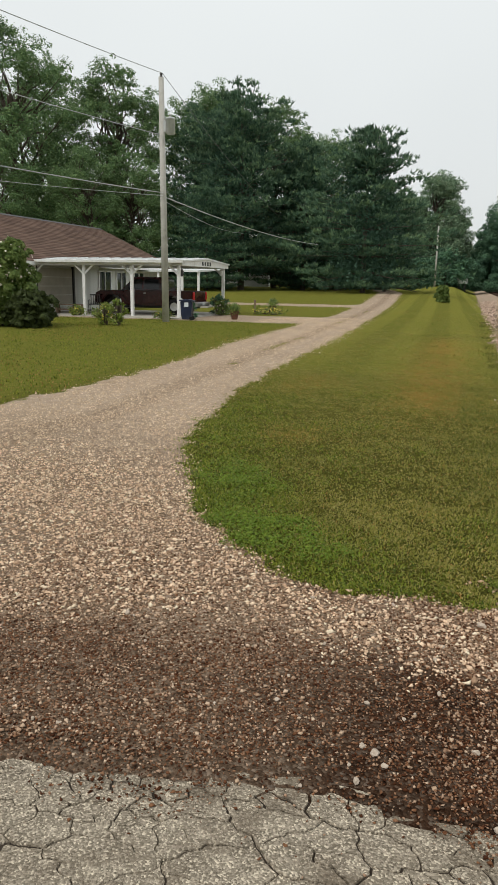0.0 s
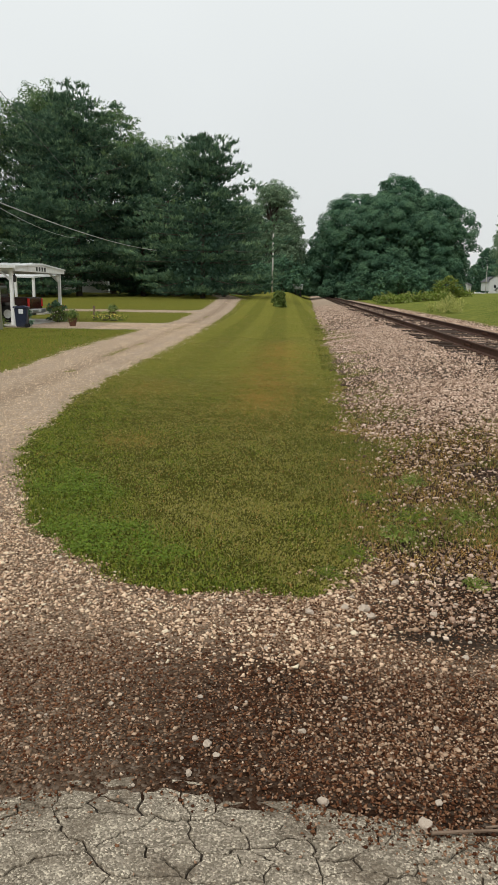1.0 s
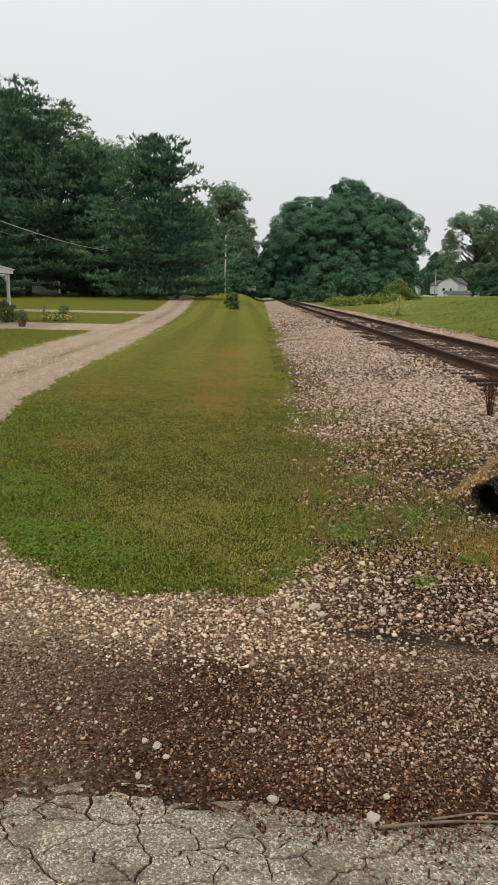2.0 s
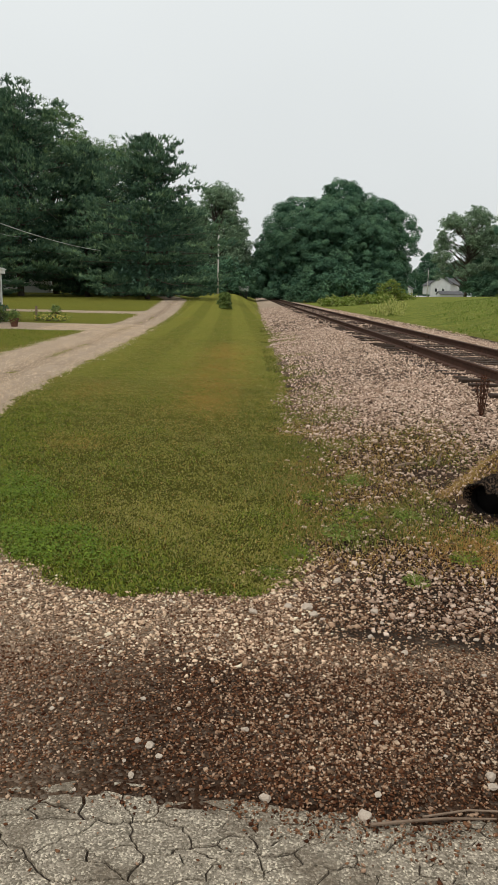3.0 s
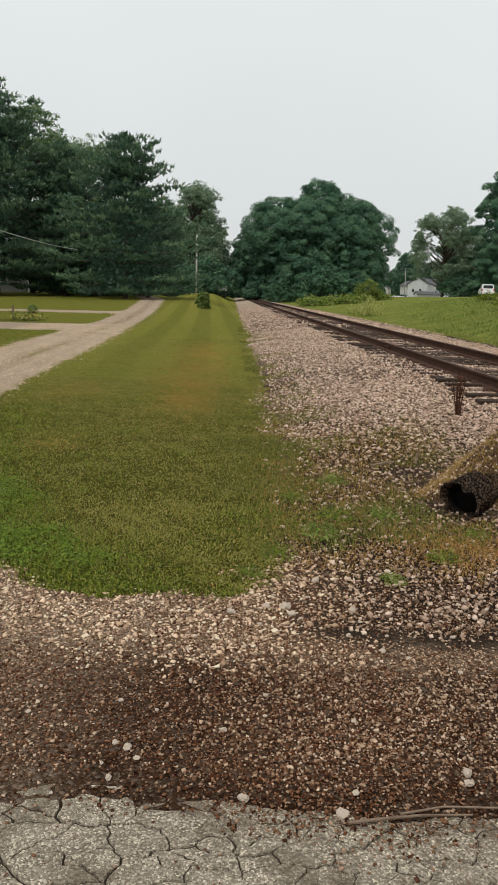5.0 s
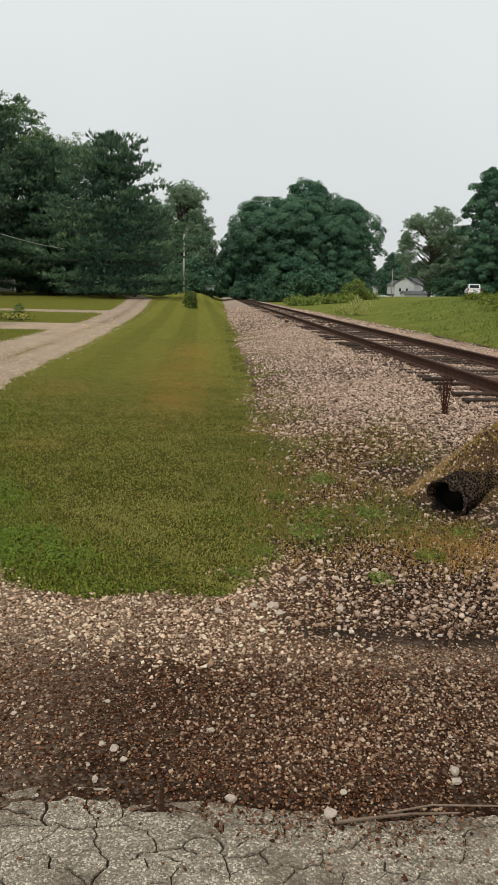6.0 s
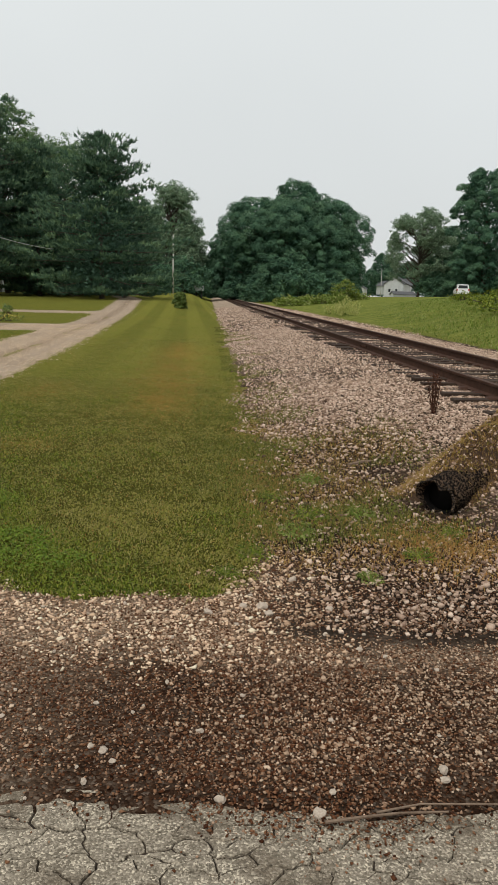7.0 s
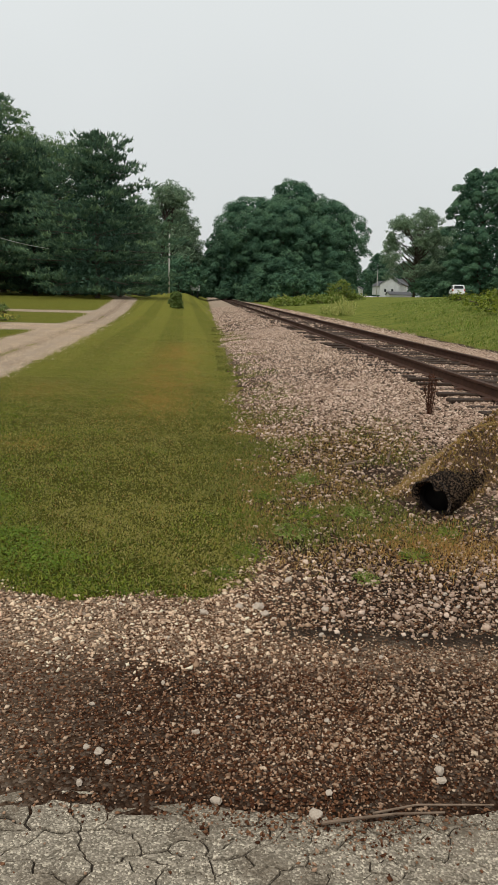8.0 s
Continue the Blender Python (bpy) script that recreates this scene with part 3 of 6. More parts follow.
v_brown = v_brown + 0.5 * ss(0.2, 0.8, fbm(px_, py_, 0.9, 33)) * (1 - ss(4, 8, py_))
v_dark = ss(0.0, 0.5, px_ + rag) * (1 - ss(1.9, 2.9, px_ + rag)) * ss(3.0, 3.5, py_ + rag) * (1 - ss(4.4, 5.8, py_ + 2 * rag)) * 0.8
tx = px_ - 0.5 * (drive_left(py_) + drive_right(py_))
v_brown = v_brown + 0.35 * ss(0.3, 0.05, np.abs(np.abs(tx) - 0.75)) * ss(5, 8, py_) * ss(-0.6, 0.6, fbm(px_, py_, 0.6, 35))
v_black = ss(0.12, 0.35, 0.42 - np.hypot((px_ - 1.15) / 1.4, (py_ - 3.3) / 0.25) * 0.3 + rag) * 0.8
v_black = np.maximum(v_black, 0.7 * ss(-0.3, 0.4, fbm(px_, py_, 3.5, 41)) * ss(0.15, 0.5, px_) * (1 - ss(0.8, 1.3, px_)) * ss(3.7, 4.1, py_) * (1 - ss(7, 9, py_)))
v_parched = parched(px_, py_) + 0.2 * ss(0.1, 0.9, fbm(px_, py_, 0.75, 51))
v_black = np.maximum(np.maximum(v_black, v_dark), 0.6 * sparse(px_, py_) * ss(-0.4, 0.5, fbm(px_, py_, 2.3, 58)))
v_bank = ss(8.2, 9.5, px_)
v_stripe = ss(-0.25, 0.25, np.sin((px_ + 0.028 * py_) * 2 * np.pi / 1.7)) * ss(9, 22, py_) * ss(-6.5, -5.5, px_) * (1 - ss(0.5, 0.7, px_)) * 0.5
# strongest by the camera, where the shade between blades is painted in
v_thatch_shade = (0.9 - 0.85 * ss(7, 15, py_)) * (1 - 0.6 * np.clip(v_parched, 0, 1)) * ss(-7, -5, px_)
v_drive = ss(4.5, 9, py_) * ss(0.4, 0.0, px_) * (0.85 + 0.15 * fbm(px_, py_, 1.1, 57)) * (1 - 0.55 * ss(0.3, 0.0, np.abs(px_ - 0.45 * drive_left(py_) - 0.55 * drive_right(py_)) - 0.12))
v_drive = np.maximum(v_drive, 0.8 * ss(45, 75, py_) * ss(0.6, 0.9, px_) * (1 - ss(7.8, 8.6, px_)))
v_parched = 0.8 * v_parched * (0.45 + 0.55 * ss(-0.5, 0.5, fbm(px_, py_, 3.2, 53)))
for n, v in (("drive", v_drive), ("thatch_shade", v_thatch_shade), ("grass", v_grass), ("ballast", v_ballast), ("brown", v_brown), ("black", v_black), ("parched", v_parched),
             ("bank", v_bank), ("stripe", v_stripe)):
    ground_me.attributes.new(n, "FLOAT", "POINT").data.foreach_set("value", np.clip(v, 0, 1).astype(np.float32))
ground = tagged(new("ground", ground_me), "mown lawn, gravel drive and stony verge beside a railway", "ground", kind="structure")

# ---- the railway ----
RAIL_X, RAIL_TOP, TIE_TOP = (3.72, 5.22), 0.53, 0.36


def rail_profile(cx):
    h = RAIL_TOP
    half = [(0.0365, h), (0.037, h - 0.03), (0.009, h - 0.045), (0.009, h - 0.14), (0.068, h - 0.158), (0.068, h - 0.168)]
    return [(cx - u, v) for u, v in half] + [(cx + u, v) for u, v in half[::-1]]


railway = thing("railway_track", "rusty railway track on weathered ties in pale ballast", "track", kind="structure")
for cx in RAIL_X:
    rail = part("rail", prism(bmesh.new(), rail_profile(cx), "y", -30, 900), MAT["rail"], railway, "dark rusted steel rail")
    for jy in (17.4 if cx < 4 else 22.2, 29.3 if cx < 4 else 34.1):
        bm = bmesh.new()
        for side in (-1, 1):
            box(bm, cx + side * 0.011, jy - 0.32, RAIL_TOP - 0.135, cx + side * 0.032, jy + 0.32, RAIL_TOP - 0.05, 0.006)
            for k in range(4):
                rod(bm, (cx + side * 0.03, jy - 0.24 + 0.16 * k, RAIL_TOP - 0.09), (cx + side * 0.055, jy - 0.24 + 0.16 * k, RAIL_TOP - 0.09), 0.018, seg=6)
        part("joint_bar", bm, MAT["rail"], rail, "bolted joint bar")
bm = boxm(-1.28, -0.115, -0.17, 1.28, 0.115, 0, bevel=0.018)
bmesh.ops.subdivide_edges(bm, edges=[e for e in bm.edges if e.calc_length() > 1], cuts=6)
for v in bm.verts:
    v.co += Vector((0.02, 0.012, 0.008)) * noise.noise(v.co * 4)
tie = part("tie", bm, MAT["tie"], railway)
tie_me = tie.data
tie.location = (4.47, 6.0, TIE_TOP)
rt = np.random.default_rng(5)
for k in range(1, 150):
    t = new("tie", tie_me)
    t.parent = railway
    t.location = (4.47 + rt.normal(0, 0.05), 6.0 + 0.52 * k + rt.normal(0, 0.025), TIE_TOP + rt.normal(0, 0.012))
    t.rotation_euler = (rt.normal(0, 0.02), rt.normal(0, 0.006), rt.normal(0, 0.016))
far_v, far_f = [], []
for k in range(150, 900):
    y = 6.0 + 0.52 * k
    i = len(far_v)
    far_v += [(3.2, y - 0.11, 0.25), (5.74, y - 0.11, 0.25), (5.74, y + 0.11, 0.25), (3.2, y + 0.11, 0.25),
              (3.2, y - 0.11, TIE_TOP), (5.74, y - 0.11, TIE_TOP), (5.74, y + 0.11, TIE_TOP), (3.2, y + 0.11, TIE_TOP)]
    far_f += [(i + 4, i + 5, i + 6, i + 7), (i, i + 1, i + 5, i + 4), (i + 1, i + 2, i + 6, i + 5), (i + 3, i, i + 4, i + 7)]
far_ties = tagged(new("far_ties", mesh_from("far_ties", far_v, far_f, [MAT["tie"]])), kind="stuff")
far_ties.parent = railway
plates_v, plates_f = [], []
for k in range(0, 90):
    for cx in RAIL_X:
        y, i = 6.0 + 0.52 * k, len(plates_v)
        plates_v += [(cx - 0.15, y - 0.09, TIE_TOP - .01), (cx + 0.15, y - 0.09, TIE_TOP - .01), (cx + 0.15, y + 0.09, TIE_TOP - .01), (cx - 0.15, y + 0.09, TIE_TOP - .01),
                     (cx - 0.14, y - 0.085, TIE_TOP + .016), (cx + 0.14, y - 0.085, TIE_TOP + .016), (cx + 0.14, y + 0.085, TIE_TOP + .016), (cx - 0.14, y + 0.085, TIE_TOP + .016)]
        plates_f += [(i + 4, i + 5, i + 6, i + 7), (i, i + 1, i + 5, i + 4), (i + 1, i + 2, i + 6, i + 5), (i + 3, i, i + 4, i + 7), (i + 2, i + 3, i + 7, i + 6)]
tp = tagged(new("tie_plates", mesh_from("tie_plates", plates_v, plates_f, [MAT["rail"]])), kind="stuff")
tp.parent = railway

# ---- the side road: a sheet of old asphalt that the camera stands on ----
bm = bmesh.new()
box(bm, -60, -6, -0.3, 60, 1.2, 0.0)
road = tagged(part("road", bm, MAT["asphalt"]), "old grey asphalt side road with cracked crumbling edge", "road", kind="structure")

# ---- utility poles and wires ----
def pole(at, height, lean, r=0.15):
    p = thing("utility_pole", "weathered grey wooden utility pole", "pole", at=pose(*at, lean[0], lean[1]))
    part("shaft", rodm((0, 0, -0.3), (0, 0, height), r, r * 0.68, seg=14), MAT["pole"], p, smooth=True)
    return p


near_pole = pole((-12.1, 28.4, 0), 9.3, (0, -0.6))
near_pole["label"] = "tall weathered wooden utility pole with a small grey transformer"
bm = lathe(bmesh.new(), [(0.16, 0), (0.185, 0.02), (0.185, 0.52), (0.2, 0.53), (0.2, 0.57), (0.17, 0.6)], 20, (0.37, -0.05, 7.22))
tr = part("transformer", bm, MAT["grey_metal"], near_pole, "pale grey transformer can", smooth=True)
part("bracket", boxm(0.1, -0.1, 7.3, 0.2, 0.02, 7.72, bevel=0.01), MAT["grey_metal"], near_pole)
part("insulator", lathe(bmesh.new(), [(0.03, 0), (0.06, 0.03), (0.035, 0.06), (0.06, 0.09), (0.03, 0.13)], 10, (0.37, -0.05, 7.81)), MAT["pole"], near_pole)
part("top_insulator", lathe(bmesh.new(), [(0.03, 0), (0.06, 0.04), (0.04, 0.08), (0.06, 0.12), (0.02, 0.18)], 10, (0.0, 0, 9.3)), MAT["dark_trim"], near_pole)
far_pole = pole((-6.0, 128, land1(-6.0, 128)), 9.7, (0, 0.3), 0.17)
far_pole["label"] = "pale wooden utility pole by the end of the lawn"


def wire(name, a, b, sag, r, mat, label):
    c = bpy.data.curves.new(name, "CURVE")
    c.dimensions, c.bevel_depth, c.bevel_resolution = "3D", r, 1
    s = c.splines.new("POLY")
    s.points.add(24)
    for i in range(25):
        t = i / 24
        q = Vector(a).lerp(Vector(b), t)
        s.points[i].co = (q.x, q.y, q.z - 4 * sag * t * (1 - t), 1)
    c.materials.append(mat)
    return tagged(new(name, c), label, "wire")


PT = Vector((-12.15, 28.4, 0))
wire("power_line", PT + Vector((0, 0, 9.45)), (-12.25, 4.0, 7.1), 0.12, 0.012, MAT["wire_light"], "thin overhead power line from the pole top")
wire("power_line", PT + Vector((0, 0, 9.45)), (-17.7, 70, 7.5), 0.35, 0.012, MAT["wire"], "thin dark overhead line toward the pines")
wire("power_line", PT + Vector((0, 0, 7.2)), (-15.3, 11.6, 7.0), 0.1, 0.012, MAT["wire_light"], "overhead line over the front lawn")
wire("service_cable", PT + Vector((0.05, 0, 5.05)), (-15.5, 11.6, 4.95), 0.1, 0.018, MAT["wire_light"], "pale overhead service cable over the front lawn")
wire("service_cable", PT + Vector((0.05, 0, 4.95)), (-15.6, 11.6, 4.2), 0.1, 0.01, MAT["wire_light"], "thin overhead service cable over the front lawn")
wire("service_cable", PT + Vector((0.05, 0, 4.9)), (-12.6, 62, 4.8), 0.3, 0.02, MAT["wire_light"], "pale overhead service cable running to the pines")
wire("service_cable", PT + Vector((0.05, 0, 4.75)), (-18.5, 60, 5.6), 0.3, 0.01, MAT["wire_light"], "thin overhead service cable running to the pines")
wire("power_line", (-6.0, 128, 8.6), (-23, 122, 5.0), 0.7, 0.02, MAT["wire_light"], "overhead line from the distant pole")

# ---- the house with its carport ----
house = thing("house", "single-storey white house with a brown shingle roof", "house")
HX, HY0, HY1 = -20.5, 22.0, 48.6
wall = part("front_wall", boxm(HX - 0.2, HY0, -0.2, HX, HY1, 2.55), MAT["siding"], house)
part("side_wall", boxm(-31, HY1 - 0.2, -0.2, HX - 0.2, HY1, 2.55), MAT["siding"], house)
part("side_wall", boxm(-31, HY0, -0.2, HX - 0.2, HY0 + 0.2, 2.55), MAT["siding"], house)
part("back_wall", boxm(-31.2, HY0, -0.2, -31, HY1, 2.55), MAT["siding"], house)
# lap boards on the front wall
board = None
for k in range(17):
    z = 0.1 + 0.145 * k
    if board is None:
        bm = prism(bmesh.new(), [(HX, 0), (HX + 0.022, 0), (HX + 0.006, 0.145), (HX, 0.145)], "y", 36.1, HY1)
        o = board = part("lap_board", bm, MAT["siding"], wall)
    else:
        o = new("lap_board", board.data)
        o.parent = wall
    o.location = (0, 0, z)
gable = bmesh.new()
prism(gable, [(-31.2, 2.55), (HX, 2.55), (-25.8, 5.0)], "y", HY1 - 0.2, HY1 - 0.02)
part("gable", gable, MAT["siding"], house)
RIDGE = (-25.75, 5.2)
roof_t = bmesh.new()
prism(roof_t, [(-19.9, 2.52), (RIDGE[0], RIDGE[1]), (-31.7, 2.52), (-31.7, 2.4), (RIDGE[0], RIDGE[1] - 0.13), (-19.9, 2.4)], "y", HY0 - 0.5, HY1 + 0.45)
roof = part("roof", roof_t, MAT["shingle"], house)
# shingle courses of the near slope
sv, sf = [], []
rs = np.random.default_rng(11)
slope = np.array([-19.9 - RIDGE[0], 2.52 - RIDGE[1]])
ln = np.hypot(*slope)
slope = slope / ln
nrm = np.array([-slope[1], slope[0]])
course, n_course = 0.24, int(ln / 0.24)
for c in range(n_course):
    y = HY0 - 0.5 - rs.uniform(0, 0.5)
    while y < HY1 + 0.45:
        w = rs.uniform(0.55, 1.05)
        y0, y1 = max(y, HY0 - 0.5), min(y + w - 0.012, HY1 + 0.45)
        y += w
        if y1 - y0 < 0.1:
            continue
        up = np.array(RIDGE) + slope * (c * course) + nrm * 0.004
        lo = np.array(RIDGE) + slope * ((c + 1) * course + 0.03) + nrm * (0.022 + rs.uniform(0, 0.01))
        lo2 = lo - nrm * 0.014
        i = len(sv)
        sv += [(up[0], y0, up[1]), (up[0], y1, up[1]), (lo[0], y1, lo[1]), (lo[0], y0, lo[1]), (lo2[0], y1, lo2[1]), (lo2[0], y0, lo2[1])]
        sf += [(i, i + 1, i + 2, i + 3), (i + 3, i + 2, i + 4, i + 5)]
sh = tagged(new("shingles", mesh_from("shingles", sv, sf, [MAT["shingle"]])), kind="stuff")
sh.parent = roof
part("ridge_cap", prism(bmesh.new(), [(RIDGE[0] - 0.16, RIDGE[1] - 0.05), (RIDGE[0], RIDGE[1] + 0.05), (RIDGE[0] + 0.16, RIDGE[1] - 0.05)], "y", HY0 - 0.5, HY1 + 0.46), MAT["dark_trim"], roof, "dark ridge cap")
part("fascia", boxm(-19.92, HY0 - 0.5, 2.3, -19.88, HY1 + 0.45, 2.47), MAT["white"], roof)
# front door panel, window and trim on the front wall
part("garage_panel", boxm(HX + 0.002, 32.2, 0.42, HX + 0.06, 35.55, 2.2, bevel=0.01), MAT["tan"], house, "tan panelled garage door")
for z in (0.85, 1.3, 1.75):
    part("panel_groove", boxm(HX + 0.055, 32.25, z, HX + 0.066, 35.5, z + 0.03), MAT["siding"], house)
for y in (32.05, 35.6):
    part("door_post", boxm(HX + 0.002, y, 0, HX + 0.12, y + 0.14, 2.3, bevel=0.01), MAT["dark_trim"], house)


def window(parent, y0, y1, z0, z1, x=HX):
    w = part("window", boxm(x + 0.026, y0, z0, x + 0.04, y1, z1), MAT["glass"], parent, "dark window with white frame")
    f = bmesh.new()
    for a in ((y0 - 0.1, y0, z0 - 0.1, z1 + 0.1), (y1, y1 + 0.1, z0 - 0.1, z1 + 0.1), (y0, y1, z1, z1 + 0.1), (y0, y1, z0 - 0.1, z0),
              ((y0 + y1) / 2 - 0.03, (y0 + y1) / 2 + 0.03, z0, z1)):
        box(f, x + 0.028, a[0], a[2], x + 0.09, a[1], a[3])
    part("window_frame", f, MAT["white"], w)
    part("window_sill", boxm(x + 0.028, y0 - 0.14, z0 - 0.16, x + 0.14, y1 + 0.14, z0 - 0.1), MAT["white"], w)


window(house, 38.6, 40.0, 0.95, 2.1)
window(house, 40.8, 42.0, 0.95, 2.1)
window(house, 43.2, 44.6, 0.95, 2.1)

carport = thing("carport", "open white carport with a low gable roof on slim posts", "carport")
CX0, CX1, CY0, CY1, CE = HX + 0.02, -12.55, 31.3, 37.9, 2.32
post_xs = [(-20.2, 31.6), (-17.55, 31.6), (-15.1, 31.6), (-12.8, 31.6), (-12.7, 37.6)]
for px, py in post_xs:
    p = part("post", boxm(px - 0.07, py - 0.07, 0, px + 0.07, py + 0.07, CE, bevel=0.012), MAT["white"], carport)
    for s in (-1, 1):
        if px + s * 0.3 < CX0 or px + s * 0.3 > CX1:
            continue
        bm = bmesh.new()
        prism(bm, [(px + s * 0.06, CE - 0.42), (px + s * 0.06, CE - 0.3), (px + s * 0.42, CE), (px + s * 0.52, CE)], "y", py - 0.045, py + 0.045)
        part("brace", bm, MAT["white"], p)
    part("post_base", boxm(px - 0.1, py - 0.1, -0.05, px + 0.1, py + 0.1, 0.03, bevel=0.01), MAT["concrete"], p)
for py in (31.6, 37.6):
    part("beam", boxm(CX0, py - 0.08, CE, CX1, py + 0.08, CE + 0.17, bevel=0.01), MAT["white"], carport)
mid = (CY0 + CY1) / 2
bm = prism(bmesh.new(), [(CY0, CE + 0.17), (mid, CE + 0.34), (CY1, CE + 0.17), (CY1, CE + 0.23), (mid, CE + 0.42), (CY0, CE + 0.23)], "x", CX0, CX1 + 0.1)
croof = part("roof", bm, MAT["metal_roof"], carport, "white sheet metal roof")
for k in range(13):
    x = CX0 + 0.3 + 0.6 * k
    if x < CX1:
        bm = prism(bmesh.new(), [(CY0 - 0.005, CE + 0.235), (mid, CE + 0.425), (mid, CE + 0.455), (CY0 - 0.005, CE + 0.265)], "x", x, x + 0.04)
        part("roof_seam", bm, MAT["metal_roof"], croof)
part("gutter", prism(bmesh.new(), [(CY0 - 0.12, CE + 0.12), (CY0 - 0.005, CE + 0.12), (CY0 - 0.005, CE + 0.225), (CY0 - 0.13, CE + 0.225)], "x", CX0, CX1 + 0.1), MAT["white"], croof)
bm = prism(bmesh.new(), [(CY0 + 0.02, CE), (CY1 - 0.02, CE), (CY1 - 0.02, CE + 0.17), (mid, CE + 0.335), (CY0 + 0.02, CE + 0.17)], "x", CX1 - 0.02, CX1 + 0.04)
cg = part("gable_panel", bm, MAT["white"], carport, "white gable panel with dark plain bars")
for k in range(4):
    part("number_bar", boxm(CX1 + 0.042, mid - 0.75 + 0.36 * k, CE + 0.06, CX1 + 0.055, mid - 0.57 + 0.36 * k, CE + 0.24), MAT["dark_trim"], cg)
lantern = part("lantern", lathe(bmesh.new(), [(0.02, 0), (0.08, 0.04), (0.1, 0.24), (0.03, 0.32), (0.01, 0.38)], 8, (-12.75, 31.85, 1.85)), MAT["dark_trim"], carport, "small dark wall lantern")
part("lantern", lathe(bmesh.new(), [(0.02, 0), (0.08, 0.04), (0.1, 0.24), (0.03, 0.32), (0.01, 0.38)], 8, (-12.75, 37.4, 1.95)), MAT["white"], carport, "small pale wall lantern")
tagged(part("carport_slab", boxm(HX, 30.6, -0.1, -12.3, 38.2, 0.035, bevel=0.01), MAT["concrete"]), "pale concrete slab under the carport", "slab", kind="structure")

porch = thing("back_porch", "small white porch with a flat awning on posts", "porch")
part("awning", prism(bmesh.new(), [(44.0, 2.22), (48.5, 2.4), (48.5, 2.5), (44.0, 2.33)], "x", HX + 0.02, -16.4), MAT["metal_roof"], porch)
for px, py in ((-16.5, 44.15), (-17.6, 44.15), (-19.2, 44.15)):
    part("post", boxm(px - 0.07, py - 0.07, 0, px + 0.07, py + 0.07, 2.25, bevel=0.01), MAT["white"], porch)
part("rail", boxm(HX + 0.05, 44.1, 0.85, -16.5, 44.2, 0.93), MAT["white"], porch)
part("deck", boxm(HX + 0.02, 44.0, -0.1, -15.9, 48.5, 0.14), MAT["concrete"], porch)

# ---- the pickup under the carport ----
def pickup(at):
    t = thing("pickup_truck", "dark red pickup truck parked under the carport", "truck", at=at)
    W = 0.96
    body = bmesh.new()
    lower = [(-2.8, 0.55), (-2.75, 1.0), (-2.5, 1.12), (-1.35, 1.16), (-1.3, 1.14), (2.75, 1.14), (2.78, 0.6), (2.3, 0.45), (2.2, 0.75), (1.95, 0.92), (1.5, 0.92),
             (1.25, 0.75), (1.15, 0.42), (-1.2, 0.42), (-1.3, 0.75), (-1.55, 0.92), (-2.0, 0.92), (-2.25, 0.75), (-2.35, 0.45)]
    prism(body, [(u, v) for u, v in lower], "y", -W, W)
    bmesh.ops.bevel(body, geom=[e for e in body.edges if abs(e.verts[0].co.y) == abs(e.verts[1].co.y) and e.verts[0].co.y == e.verts[1].co.y], offset=0.05, segments=2, affect="EDGES")
    part("body", body, MAT["truck"], t)
    cab = bmesh.new()
    prism(cab, [(-1.35, 1.12), (-0.65, 1.75), (-0.45, 1.8), (0.85, 1.8), (1.0, 1.72), (1.1, 1.12)], "y", -0.84, 0.84)
    for v in cab.verts:
        if v.co.z > 1.5:
            v.co.y *= 0.86
    bmesh.ops.bevel(cab, geom=list(cab.edges), offset=0.04, segments=2, affect="EDGES")
    c = part("cab", cab, MAT["truck"], t)
    for s in (-1, 1):
        g = bmesh.new()
        for a, b2 in (((-1.05, -0.12), (-0.55, -0.12)), ((0.0, 0.85), (0.0, 0.8))):
            pts = [(a[0], 1.2), (a[1], 1.2), (b2[1], 1.68), (b2[0], 1.68)]
            vs = [g.verts.new((u, s * (0.853 - (v - 1.12) * 0.175), v)) for u, v in pts]
            g.faces.new(vs)
        bmesh.ops.solidify(g, geom=list(g.faces), thickness=0.01)
        part("side_window", g, MAT["glass"], c)
    g = boxm(0.99, -0.62, 1.3, 1.075, 0.62, 1.66)
    part("rear_window", g, MAT["glass"], c)
    bedw = bmesh.new()
    box(bedw, 1.15, -W + 0.1, 1.12, 2.68, W - 0.1, 1.15)
    part("bed_cover", bedw, MAT["dark_trim"], t)
    part("tailgate", boxm(2.765, -0.72, 0.62, 2.8, 0.72, 1.12, bevel=0.02), MAT["truck"], t)
    for s in (-1, 1):
        part("tail_light", boxm(2.74, s * 0.76, 0.72, 2.81, s * 0.94, 1.1, bevel=0.02), MAT["tail_light"], t)
        part("headlight", boxm(-2.79, s * 0.6, 0.78, -2.7, s * 0.9, 0.96, bevel=0.02), MAT["head_light"], t)
        part("mirror", boxm(-0.95, s * 0.9, 1.15, -0.8, s * 1.1, 1.35, bevel=0.03), MAT["dark_trim"], t)
        part("door_handle", boxm(0.02, s * 0.955, 1.0, 0.16, s * 0.985, 1.04), MAT["chrome"], t)
        for x in (-1.78, 1.72):
            w = part("wheel", lathe(bmesh.new(), [(0.2, -0.13), (0.34, -0.13), (0.385, -0.09), (0.385, 0.09), (0.34, 0.13), (0.2, 0.13)], 24), MAT["tyre"], t)
            w.matrix_basis = pose(x, s * 0.82, 0.385, 90)
            part("rim", lathe(bmesh.new(), [(0.06, -0.135), (0.2, -0.14), (0.22, -0.1), (0.22, 0.1), (0.2, 0.14), (0.06, 0.135)], 18), MAT["chrome"], w)
